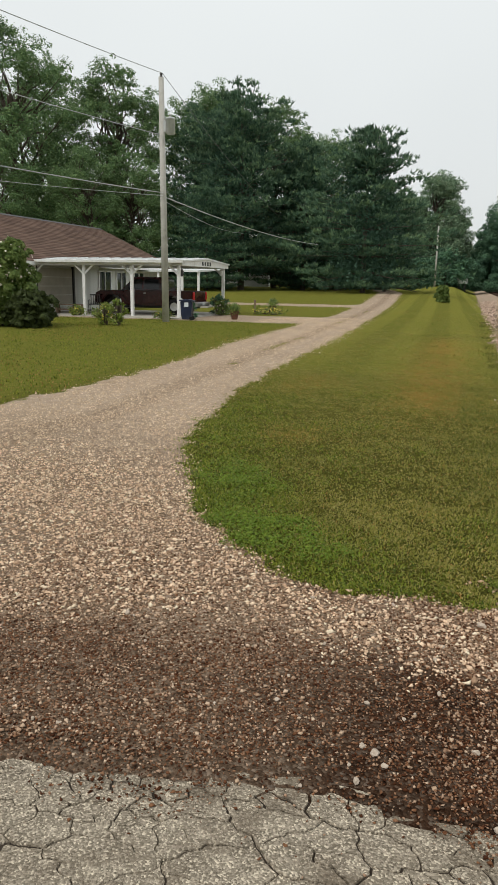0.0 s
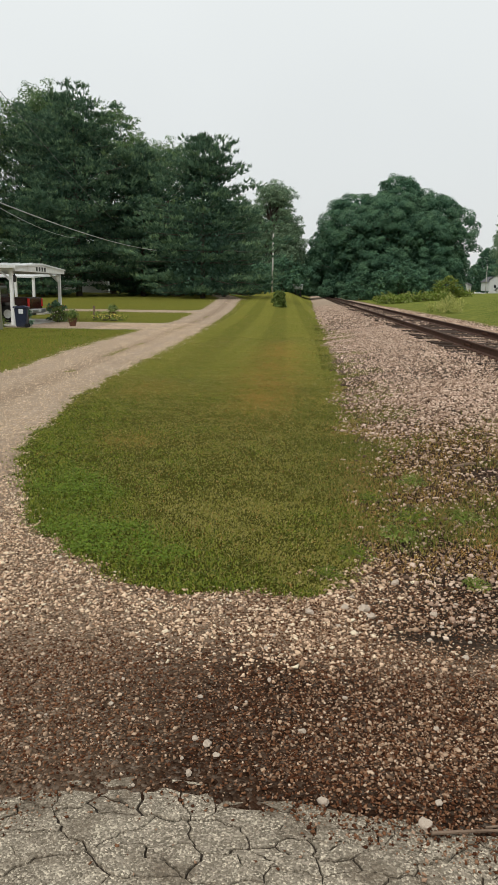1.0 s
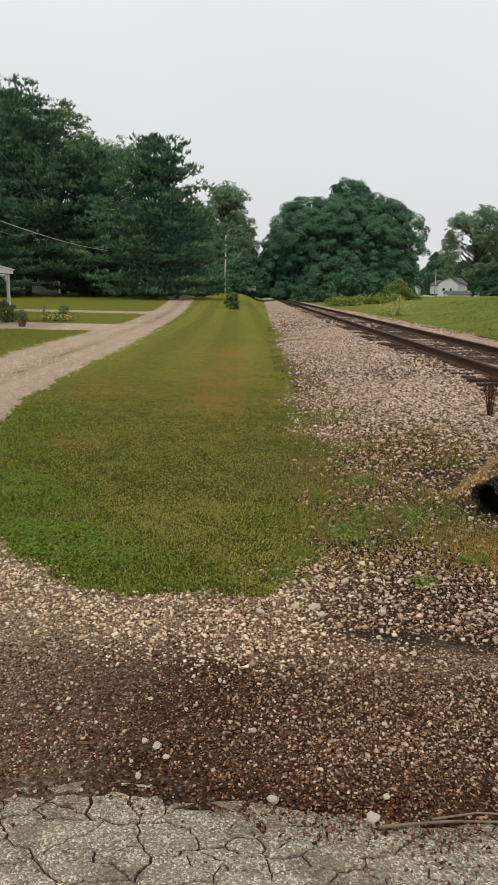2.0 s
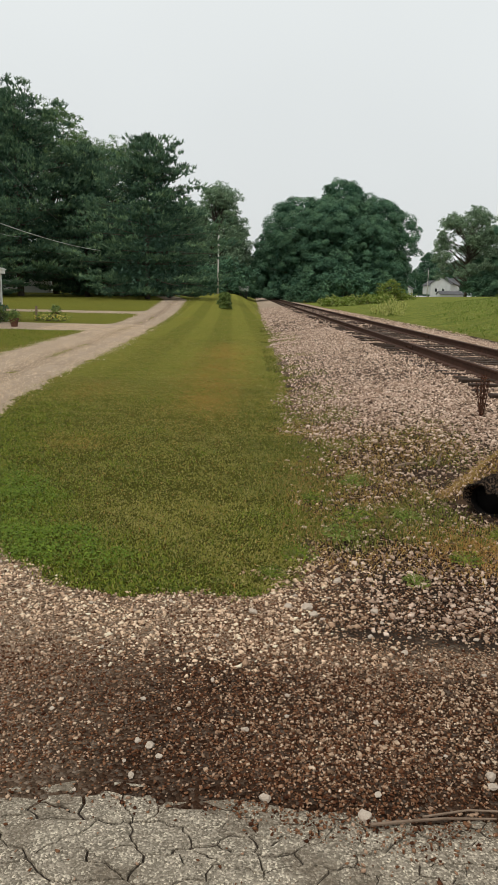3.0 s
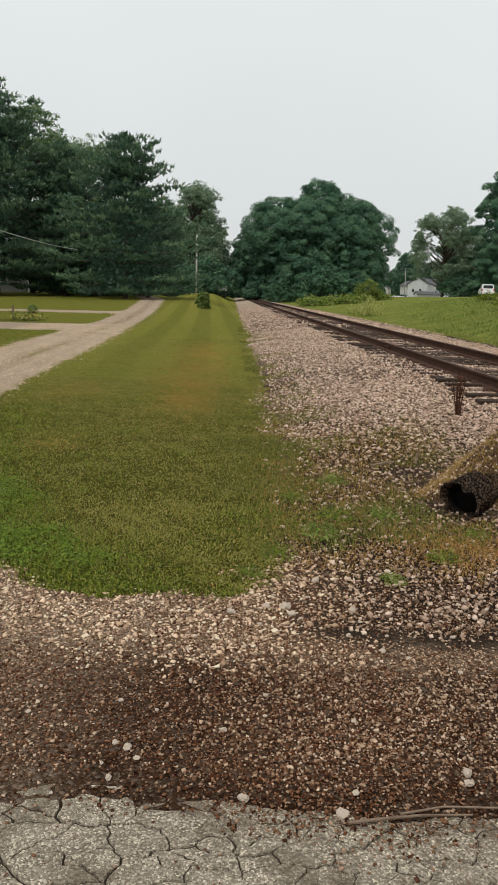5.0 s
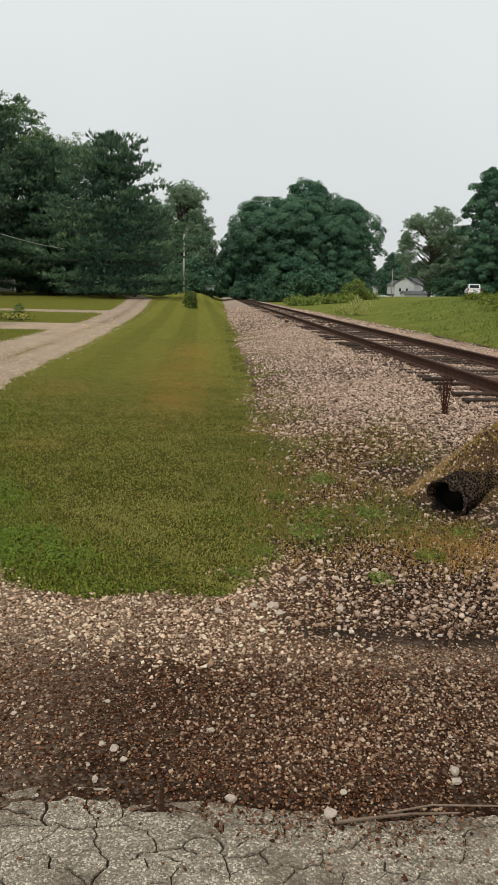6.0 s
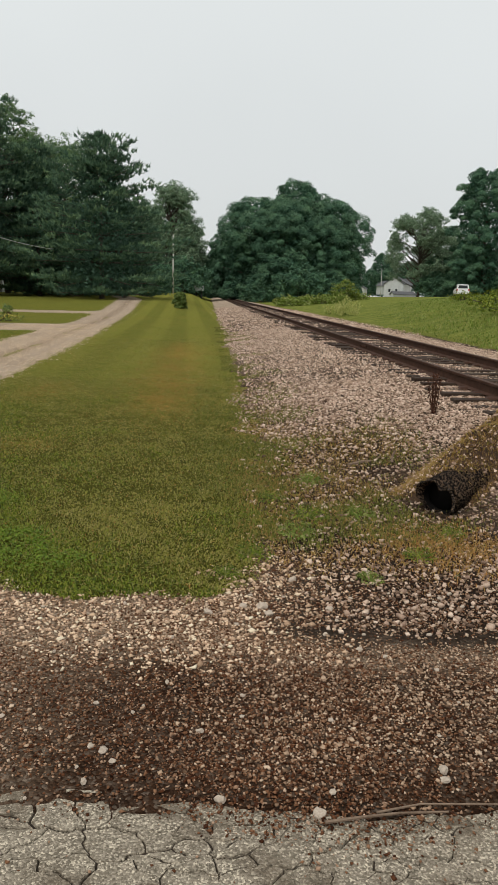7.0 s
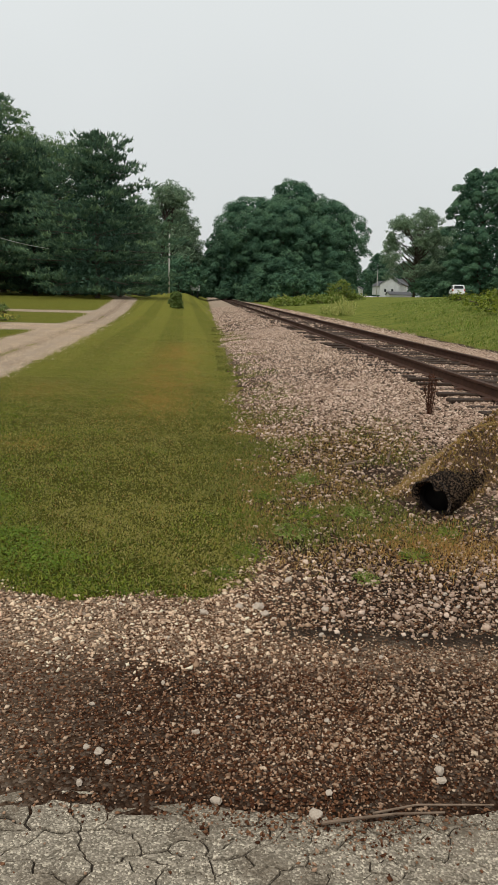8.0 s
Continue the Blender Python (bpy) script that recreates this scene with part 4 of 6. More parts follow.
    bp = part("bumper", boxm(2.76, -0.92, 0.42, 2.98, 0.92, 0.62, bevel=0.04), MAT["chrome"], t)
    part("number_plate", boxm(2.982, -0.16, 0.46, 2.99, 0.16, 0.59), MAT["plate"], bp)
    part("front_bumper", boxm(-2.95, -0.92, 0.42, -2.76, 0.92, 0.66, bevel=0.04), MAT["chrome"], t)
    part("chassis", boxm(-2.5, -0.5, 0.3, 2.6, 0.5, 0.5), MAT["dark_trim"], t)
    return t


pickup(pose(-15.5, 34.6, 0.035) @ Matrix.Diagonal((0.94, 1, 1, 1)))

# ---- bin, pots, loose things by the carport ----
def wheelie_bin(at):
    t = thing("trash_bin", "navy plastic wheeled trash bin with a white sticker", "bin", at=at)
    bm = bmesh.new()
    bmesh.ops.create_cone(bm, cap_ends=True, segments=4, radius1=0.33, radius2=0.43, depth=0.92, matrix=pose(0, 0, 0.5, 0, 0, 45))
    bmesh.ops.bevel(bm, geom=list(bm.edges), offset=0.03, segments=2, affect="EDGES")
    part("body", bm, MAT["bin"], t)
    lid = part("lid", prism(bmesh.new(), [(-0.36, 0.96), (0.38, 0.96), (0.38, 1.0), (0.1, 1.06), (-0.33, 1.03)], "y", -0.34, 0.34), MAT["bin"], t)
    part("handle", rodm((0.38, -0.25, 0.95), (0.38, 0.25, 0.95), 0.02), MAT["bin"], lid)
    part("sticker", boxm(-0.09, -0.303, 0.68, 0.12, -0.288, 0.9), MAT["label"], t, "white sticker")
    for s in (-1, 1):
        w = part("wheel", lathe(bmesh.new(), [(0.05, -0.03), (0.1, -0.03), (0.1, 0.03), (0.05, 0.03)], 14), MAT["tyre"], t)
        w.matrix_basis = pose(0.26, s * 0.27, 0.1, 90)
    return t


wheelie_bin(pose(-11.83, 30.1, 0.0, 0, 0, 12) @ Matrix.Scale(0.84, 4))

# ---- trees ----
def unit(v):
    return v / np.maximum(np.linalg.norm(v, axis=-1, keepdims=True), 1e-9)


def write_tone_shade(me, values, corners):
    """Writes one tone value for each leaf onto its corners."""
    me.attributes.new("tone_shade", "FLOAT", "POINT").data.foreach_set("value", np.repeat(np.clip(values, 0, 1), corners).astype(np.float32))
    return me


def leaf_quads(pos, nrm, size, r, ratio=0.7):
    """Small folded leaves: one bent quad at each place, facing about nrm."""
    n = len(pos)
    a = unit(np.cross(nrm, r.normal(size=(n, 3))))
    b = np.cross(nrm, a)
    s = (size * r.uniform(0.6, 1.4, n))[:, None]
    a, b = a * s, b * s * ratio
    k = nrm * s * 0.25
    v = np.stack([pos - a + k, pos - b, pos + a + k, pos + b], 1).reshape(-1, 3)
    return v, np.arange(4 * n).reshape(-1, 4)


def leaf_tips(pos, nrm, size, r):
    """Leaf sprays for far trees: one pointed leaf at each place."""
    n = len(pos)
    a = unit(np.cross(nrm, r.normal(size=(n, 3))))
    b = np.cross(nrm, a)
    s = (size * r.uniform(0.6, 1.5, n))[:, None]
    v = np.stack([pos - a * s + b * s * 0.55, pos - a * s * 0.8 - b * s * 0.7, pos + a * s * 1.3 - nrm * s * 0.2], 1).reshape(-1, 3)
    return v, np.arange(3 * n).reshape(-1, 3)


def limb_mesh(bm, a, b, r0, r1, bend, r, seg=7, n=4):
    """A tapered, slightly crooked limb."""
    a, b = Vector(a), Vector(b)
    pts = [a.lerp(b, i / n) + Vector(r.normal(0, bend, 3)) * (0 if i in (0, n) else 1) for i in range(n + 1)]
    for i in range(n):
        t0, t1 = i / n, (i + 1) / n
        rod(bm, pts[i], pts[i + 1], r0 + (r1 - r0) * t0, r0 + (r1 - r0) * t1, seg)
    return pts


def broadleaf(seed, height, width, trunk_h, leaves, leaf=0.32, lobes=22, mat="maple", open_=0.0, trunks=1, base_w=0.75):
    """Trunk and limb meshes and a crown of many leaf sprays grouped in lobes."""
    r = np.random.default_rng(seed)
    bm = bmesh.new()
    tips = []
    cz = trunk_h + (height - trunk_h) * 0.5
    hz, hw = (height - trunk_h) * 0.5, width * 0.5
    for i in range(lobes):
        u = r.uniform(-0.95, 0.95)
        a = 2.399 * i + r.uniform(-0.5, 0.5)
        prof = math.sqrt(max(0.05, 1 - u * u)) if u > 0 else (base_w + (1 - base_w) * math.sqrt(1 - u * u))
        rad = hw * prof * r.uniform(0.5, 0.86)
        tips.append((rad * math.cos(a), rad * math.sin(a), cz + hz * u * 0.88))
    tips.append((0, 0, height - hz * 0.2))
    tips = np.array(tips)
    for k in range(trunks):
        off = r.normal(0, 0.018 * width * (trunks - 1), 2)
        top = limb_mesh(bm, (off[0], off[1], -0.4), (off[0] * 3, off[1] * 3, height * 0.72), 0.022 * height * 0.8, 0.05, 0.012 * height, r, 8, 6)
    for i, t in enumerate(tips):
        z0 = max(trunk_h * 0.8, t[2] - 0.45 * math.hypot(t[0], t[1]) - 0.1 * height)
        limb_mesh(bm, (0, 0, min(z0, height * 0.6)), t, 0.006 * height, 0.02, 0.02 * height, r, 5, 3)
    per = leaves // len(tips)
    P, N, Y = [], [], []
    for t in tips:
        lr = hw * r.uniform(0.26, 0.42) * (1 - 0.3 * open_)
        ns = 18
        sub = unit(r.normal(size=(ns, 3))) * lr * r.uniform(0.35, 1.15, (ns, 1)) * np.array([1, 1, 0.8])
        wide = r.uniform(0.16, 0.5, ns)
        which = r.choice(ns, per, p=wide ** 1.6 / (wide ** 1.6).sum())
        d = unit(r.normal(size=(per, 3)))
        rr = lr * wide[which][:, None] * r.uniform(0.1, 1.15, (per, 1)) ** 0.45
        p = t + sub[which] + d * rr * np.array([1, 1, 0.7])
        P.append(p)
        Y.append(r.uniform(0.1, 0.9, ns)[which])
        N.append(unit(d * 0.8 + np.array([0, 0, 0.7]) + r.normal(0, 0.35, (per, 3))))
    P, N = np.concatenate(P), np.concatenate(N)
    keep = P[:, 2] > trunk_h * 0.55
    v, f = leaf_tips(P[keep], N[keep], leaf, r)
    return bm, write_tone_shade(mesh_from("crown", v, f, [MAT[mat]]), np.concatenate(Y)[keep], 3)


def dome_tree(seed, height, width, leaves, leaf, clumps, mat, foot=0.03):
    """A dense low-branched crown: hanging clumps of leaves all over a dome, with a leafy heart painted dark as inner
    shade.
    """
    r = np.random.default_rng(seed)
    bm = bmesh.new()
    hw = width * 0.5
    limb_mesh(bm, (0, 0, -0.4), (0, 0, height * 0.75), 0.02 * height, 0.06, 0.01 * height, r, 8, 5)

    def reach(u):
        return np.interp(u, [0, 0.12, 0.35, 0.6, 0.8, 0.91, 1.0], [0.86, 0.96, 1.0, 0.98, 0.84, 0.62, 0.2])
    u = r.uniform(foot, 1.0, clumps) ** 0.85
    a = 2.399 * np.arange(clumps) + r.uniform(-0.6, 0.6, clumps)
    bulge = 1 + 0.1 * np.sin(3 * a + 7 * u + seed) + 0.07 * np.sin(5 * a - 11 * u)
    rad = hw * reach(u) * bulge * r.uniform(0.76, 0.97, clumps)
    C = np.stack([rad * np.cos(a), rad * np.sin(a), u * height * 0.94], 1)
    for c in C[::6]:
        limb_mesh(bm, (0, 0, max(0.5, min(c[2] * 0.7, height * 0.6))), c * 0.95, 0.006 * height, 0.02, 0.015 * height, r, 5, 2)
    per = leaves // clumps
    P, N, Y = [], [], []
    for c in C:
        cr = width * r.uniform(0.04, 0.09)
        out = unit(np.array([c[0], c[1], 0.45 * (c[2] - 0.35 * height)]))
        d = unit(r.normal(size=(per, 3)) + 0.7 * out + [0, 0, 0.35])
        q = d * cr * r.uniform(0.25, 1.12, (per, 1)) ** 0.4 * np.array([1.15, 1.15, 0.75])
        q[:, 2] -= 0.2 * cr * (np.hypot(q[:, 0], q[:, 1]) / cr) ** 2
        P.append(c + q)
        # random clump tone, with upward leaves painted lighter as if lit
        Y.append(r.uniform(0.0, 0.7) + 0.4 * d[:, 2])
        N.append(unit(d + [0, 0, 0.5] + r.normal(0, 0.35, (per, 3))))
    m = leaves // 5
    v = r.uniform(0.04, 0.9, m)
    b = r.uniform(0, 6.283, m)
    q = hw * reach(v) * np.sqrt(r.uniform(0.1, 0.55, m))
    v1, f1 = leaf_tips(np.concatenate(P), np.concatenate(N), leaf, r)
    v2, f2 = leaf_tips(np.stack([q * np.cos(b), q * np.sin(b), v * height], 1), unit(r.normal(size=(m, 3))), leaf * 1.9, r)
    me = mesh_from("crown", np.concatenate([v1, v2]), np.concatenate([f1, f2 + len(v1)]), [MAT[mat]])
    return bm, write_tone_shade(me, np.concatenate(Y + [np.zeros(m)]), 3)


def pine_tree(seed, height, width, bare=0.1, tufts=5200, taper=1.0):
    """A white pine: whorls of level limbs with plumes of upturned needle tufts and upright candles at the top."""
    r = np.random.default_rng(seed)
    bm = bmesh.new()
    rod(bm, (0, 0, -0.4), (0, 0, height * 0.55), 0.018 * height, 0.011 * height, 9)
    rod(bm, (0, 0, height * 0.55), (0, 0, height * 0.98), 0.011 * height, 0.03, 7)
    P, D, Y = [], [], []
    z = height * bare
    whorls = []
    while z < height * 0.95:
        whorls.append(z)
        z += r.uniform(1.0, 1.45) * (1 if z < height * 0.65 else 0.6)

    def prof(t):
        return np.interp(t, [0, 0.1, 0.28, 0.45, 0.62, 0.8, 0.92, 1.0], [0.74, 0.95, 1.0, 0.88, 0.7, 0.46, 0.25, 0.05]) ** taper
    for z in whorls:
        t = z / height
        n = 8 if t < 0.8 else 6
        a0 = r.uniform(0, 6.28)
        for k in range(n):
            L = width * 0.5 * prof(t) * r.uniform(0.55, 1.14)
            a = a0 + 2 * math.pi * k / n + r.normal(0, 0.25)
            droop = np.interp(t, [0, 0.35, 0.8, 1], [-0.12, 0.02, 0.26, 0.5]) + r.normal(0, 0.05)
            end = np.array([math.cos(a) * L, math.sin(a) * L, z + droop * L])
            rod(bm, (0, 0, z), end * np.array([0.8, 0.8, 1]) + np.array([0, 0, -droop * L * 0.1]), 0.012 * height * (1 - t) * 0.4 + 0.018, 0.012, 4)
            side = np.array([-math.sin(a), math.cos(a), 0])
            # plumes: short side shoots in groups along the limb
            g = max(4, int(L * 1.5))
            gq = r.uniform(0.25, 1.0, g) ** 0.75
            gf = 0.36 * L * np.sin(np.pi * np.clip(gq * 0.8 + 0.12, 0, 1)) * r.uniform(-1, 1, g)
            m = max(14, int(tufts / 120 * L / (width * 0.42)))
            w = r.integers(0, g, m)
            spread_ = r.normal(0, 0.2 + 0.02 * L, (m, 3)) * np.array([1.4, 1.4, 0.24])
            base = np.array([0, 0, z]) + (end - np.array([0, 0, z])) * gq[w][:, None] + side * gf[w][:, None] + spread_
            base[:, 2] += 0.14 * L * gq[w] ** 3
            out = np.array([math.cos(a), math.sin(a), 0]) * 0.75 + side * (gf[w] / max(L, 0.1))[:, None] * 1.2 + np.array([0, 0, 0.7 + 0.6 * t])
            P.append(base)
            # limb ends paler; the upper side of each plume painted lighter as if lit
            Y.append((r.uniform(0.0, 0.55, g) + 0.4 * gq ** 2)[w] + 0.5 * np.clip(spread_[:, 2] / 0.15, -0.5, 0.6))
            D.append(unit(out + r.normal(0, 0.25, (m, 3))))
    # the leader and the upright candles round it
    m = 420
    t = r.uniform(0.72, 1.0, m)
    a, q = r.uniform(0, 6.283, m), width * 0.5 * prof(t) * np.sqrt(r.uniform(0, 0.8, m)) * 0.75
    P.append(np.stack([q * np.cos(a), q * np.sin(a), t * height + 0.1 * q], 1))
    D.append(unit(r.normal(0, 0.16, (m, 3)) + [0, 0, 1]))
    Y.append(r.uniform(0.3, 0.8, m))
    P, D = np.concatenate(P), np.concatenate(D)
    n, k = len(P), 6
    P6, D6 = np.repeat(P, k, 0) + r.normal(0, 0.05, (n * k, 3)), unit(np.repeat(D, k, 0) + r.normal(0, 0.42, (n * k, 3)))
    ln = r.uniform(0.2, 0.42, n * k)[:, None]
    a = unit(np.cross(D6, r.normal(size=(n * k, 3)))) * 0.05
    v = np.stack([P6 - a, P6 + a, P6 + D6 * ln * 1.2], 1).reshape(-1, 3)
    # the heart about the trunk, in the darkest tone as painted shade
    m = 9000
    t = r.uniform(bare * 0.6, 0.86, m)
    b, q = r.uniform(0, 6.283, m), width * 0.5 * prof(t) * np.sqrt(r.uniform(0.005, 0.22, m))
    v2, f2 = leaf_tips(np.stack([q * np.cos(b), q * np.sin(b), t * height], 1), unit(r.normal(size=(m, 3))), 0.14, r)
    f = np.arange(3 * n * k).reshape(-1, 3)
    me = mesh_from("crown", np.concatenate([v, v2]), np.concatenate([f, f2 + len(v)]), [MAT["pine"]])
    return bm, write_tone_shade(me, np.concatenate([np.repeat(np.concatenate(Y), k), np.zeros(m)]), 3)


def tree(name, at, made, label, spin=0.0, scale=1.0, group=""):
    bm, crown_me = made
    t = thing(name, label, "tree", group, at=pose(at[0], at[1], land1(at[0], at[1]) if len(at) < 3 else at[2], 0, 0, spin) @ Matrix.Scale(scale, 4))
    part("trunk", bm, MAT["bark"], t, smooth=True)
    c = new("crown", crown_me)
    c.parent = t
    return t


def again(t, at, spin, scale, label=""):
    c = copy_thing(t, pose(at[0], at[1], land1(at[0], at[1]), 0, 0, spin))
    c.scale = (scale, scale, scale)
    if label:
        c["label"] = label
    return c


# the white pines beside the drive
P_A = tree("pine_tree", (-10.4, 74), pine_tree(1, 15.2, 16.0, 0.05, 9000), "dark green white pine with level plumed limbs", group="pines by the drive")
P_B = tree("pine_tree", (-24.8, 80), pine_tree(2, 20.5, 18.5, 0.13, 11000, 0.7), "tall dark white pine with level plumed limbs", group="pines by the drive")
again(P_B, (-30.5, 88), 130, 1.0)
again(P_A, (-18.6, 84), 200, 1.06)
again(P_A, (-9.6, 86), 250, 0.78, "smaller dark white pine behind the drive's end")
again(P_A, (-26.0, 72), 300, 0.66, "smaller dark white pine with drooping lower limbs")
# the tall broadleaf trees behind the house and the pines
B_A = tree("broadleaf_tree", (-49, 74), broadleaf(11, 28, 17, 5, 60000, 0.11, 84, "ash", 0.9, 2), "tall open-crowned broadleaf tree behind the house", group="trees behind the house")
B_B = tree("broadleaf_tree", (-39.5, 80), broadleaf(12, 24.5, 14, 4.5, 52000, 0.11, 76, "ash", 0.9, 2), "tall open-crowned broadleaf tree behind the house", group="trees behind the house")
again(B_A, (-54, 90), 90, 1.0)
again(B_B, (-34, 94), 140, 1.05)
again(B_B, (-45, 64), 220, 0.66)
again(B_A, (-37, 68), 40, 0.5)
again(B_B, (-25.8, 98), 30, 0.96)
again(B_B, (-20.6, 104), 120, 0.85)
again(B_B, (-33, 70), 280, 0.55)
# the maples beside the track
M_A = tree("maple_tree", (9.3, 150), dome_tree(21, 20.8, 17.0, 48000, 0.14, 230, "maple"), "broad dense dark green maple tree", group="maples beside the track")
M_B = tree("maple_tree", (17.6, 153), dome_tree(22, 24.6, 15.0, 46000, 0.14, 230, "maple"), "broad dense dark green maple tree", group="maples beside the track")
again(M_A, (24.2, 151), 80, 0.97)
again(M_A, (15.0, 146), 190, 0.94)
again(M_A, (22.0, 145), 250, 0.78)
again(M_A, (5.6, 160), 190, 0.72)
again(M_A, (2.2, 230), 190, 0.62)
# far woods at the end of the lawn
T_A = tree("tall_tree", (-7.4, 150), broadleaf(31, 21.5, 12.0, 1.0, 52000, 0.15, 96, "hazel", 0.2, 1, 1.0), "tall slender broadleaf tree at the end of the lawn", group="trees at the end of the lawn")
again(T_A, (-4.4, 162), 90, 0.72)
again(T_A, (-11.5, 156), 200, 0.85)
again(T_A, (-15, 148), 300, 0.75)
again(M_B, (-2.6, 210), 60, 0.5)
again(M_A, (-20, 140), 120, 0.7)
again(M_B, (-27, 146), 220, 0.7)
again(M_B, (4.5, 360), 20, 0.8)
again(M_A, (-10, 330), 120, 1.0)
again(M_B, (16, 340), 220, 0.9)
# right of the track, beyond the highway
R_A = tree("tall_tree", (48.6, 172), broadleaf(41, 20.5, 18.5, 2.0, 44000, 0.14, 78, "hazel", 1.5, 1, 0.8), "open-crowned broadleaf tree beyond the highway", group="trees beyond the highway")
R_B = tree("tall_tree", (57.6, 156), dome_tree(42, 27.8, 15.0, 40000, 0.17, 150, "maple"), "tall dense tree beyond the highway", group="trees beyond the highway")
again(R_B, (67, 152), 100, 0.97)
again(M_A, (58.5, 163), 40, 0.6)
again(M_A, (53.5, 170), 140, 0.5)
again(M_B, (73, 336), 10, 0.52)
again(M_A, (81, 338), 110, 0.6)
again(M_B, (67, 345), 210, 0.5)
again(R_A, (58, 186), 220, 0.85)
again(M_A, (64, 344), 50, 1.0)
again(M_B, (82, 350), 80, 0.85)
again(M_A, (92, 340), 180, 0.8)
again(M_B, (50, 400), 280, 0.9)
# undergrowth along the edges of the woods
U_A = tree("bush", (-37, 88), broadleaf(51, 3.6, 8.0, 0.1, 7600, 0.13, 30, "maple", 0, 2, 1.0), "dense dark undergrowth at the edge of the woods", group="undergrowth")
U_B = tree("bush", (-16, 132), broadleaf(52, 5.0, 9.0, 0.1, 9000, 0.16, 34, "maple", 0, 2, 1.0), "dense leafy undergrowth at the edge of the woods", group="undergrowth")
ru = np.random.default_rng(61)
for x, y in ((-38, 80), (-46, 78), (-19, 94), (-14, 96), (-40, 76), (-42, 70), (-16, 101)):
    again(U_A, (x, y), ru.uniform(0, 360), ru.uniform(0.8, 1.3))
for x, y in ((-10, 138), (-5, 142), (-1.5, 150), (-23, 130), (-30, 127), (-38, 122), (-48, 118), (10, 140), (17, 138), (23, 140), (62, 150), (54, 176), (58, 172), (62, 167), (50.8, 166), (80, 230), (-2, 176), (9.5, 190), (-8, 210), (12, 300), (0, 320), (-6, 300)):
    again(U_B, (x, y), ru.uniform(0, 360), ru.uniform(0.75, 1.25))

# ---- the cracked asphalt edge, plate by plate ----
def clip_cell(poly, p, q):
    """Cuts the polygon to the side of the line that is nearer to p than to q."""
    m, d = (p + q) / 2, q - p
    out = []
    for i in range(len(poly)):
        a, b = poly[i], poly[(i + 1) % len(poly)]
        sa, sb = np.dot(a - m, d), np.dot(b - m, d)
        if sa <= 0:
            out.append(a)
        if sa * sb < 0:
            out.append(a + (b - a) * sa / (sa - sb))
    return out


def edge_y(x):
    """The ragged line where the asphalt ends."""
    line = np.interp(x, [-3, -1.5, -0.8, -0.55, -0.2, 0.0, 0.35, 2.2], [1.83, 1.93, 2.08, 2.19, 2.16, 2.06, 2.01, 2.04])
    return line + 0.02 * np.sin(7.1 * x) + 0.015 * np.sin(17 * x + 2)


def broken_off(outline):
    """What is left of a plate's outline on the road's side of the ragged line."""
    keep = [p[1] <= edge_y(p[0]) for p in outline]
    if all(keep) or not any(keep):
        return outline if all(keep) else []
    k = keep.index(False)
    while not keep[k - 1]:
        k -= 1
    ring = outline[k:] + outline[:k]
    kept = [p for p in ring if p[1] <= edge_y(p[0])]
    a, b = kept[-1], kept[0]
    n = int(abs(b[0] - a[0]) / 0.015)
    run = [a[0] + (b[0] - a[0]) * (i + 1) / (n + 1) for i in range(n)]
    return kept + [np.array((x, edge_y(x) + 0.012 * noise.noise(Vector((x * 40, 3.1, 0.7))))) for x in run]


rp = np.random.default_rng(3)
seeds = []
for gx_ in np.arange(-2.6, 1.9, 0.11):
    for gy_ in np.arange(1.15, 2.35, 0.062):
        rim_ = gy_ - edge_y(gx_) + 0.1 * math.sin(5.1 * gx_ + 1) + 0.35 * math.exp(-((gx_ - 0.15) / 0.4) ** 2)
        big = 0.9 if rim_ > -0.24 else (0.2 if gx_ < -0.1 else 0.55)
        if rp.uniform() < big:
            seeds.append((gx_ + rp.uniform(-0.07, 0.07), gy_ + rp.uniform(-0.035, 0.035)))
wide_ = np.array([0.55, 1.0])
seeds = np.array(seeds)
plates = thing("road_edge", "crumbling cracked asphalt plates along the road edge", "road", kind="structure")
bed_bm = bmesh.new()
bed_line = [(x, edge_y(x) - 0.015) for x in np.arange(-2.8, 2.11, 0.07)]
bed_top = [bed_bm.verts.new((x, y, -0.009)) for x, y in [(2.1, 1.1)] + bed_line[::-1] + [(-2.8, 1.1)]]
bed_low = [bed_bm.verts.new((v.co.x, v.co.y, -0.2)) for v in bed_top]
bed_bm.faces.new(bed_top)
for i in range(len(bed_top)):
    bed_bm.faces.new((bed_low[i], bed_low[i - 1], bed_top[i - 1], bed_top[i]))
part("crack_bed", bed_bm, MAT["crack"], plates)
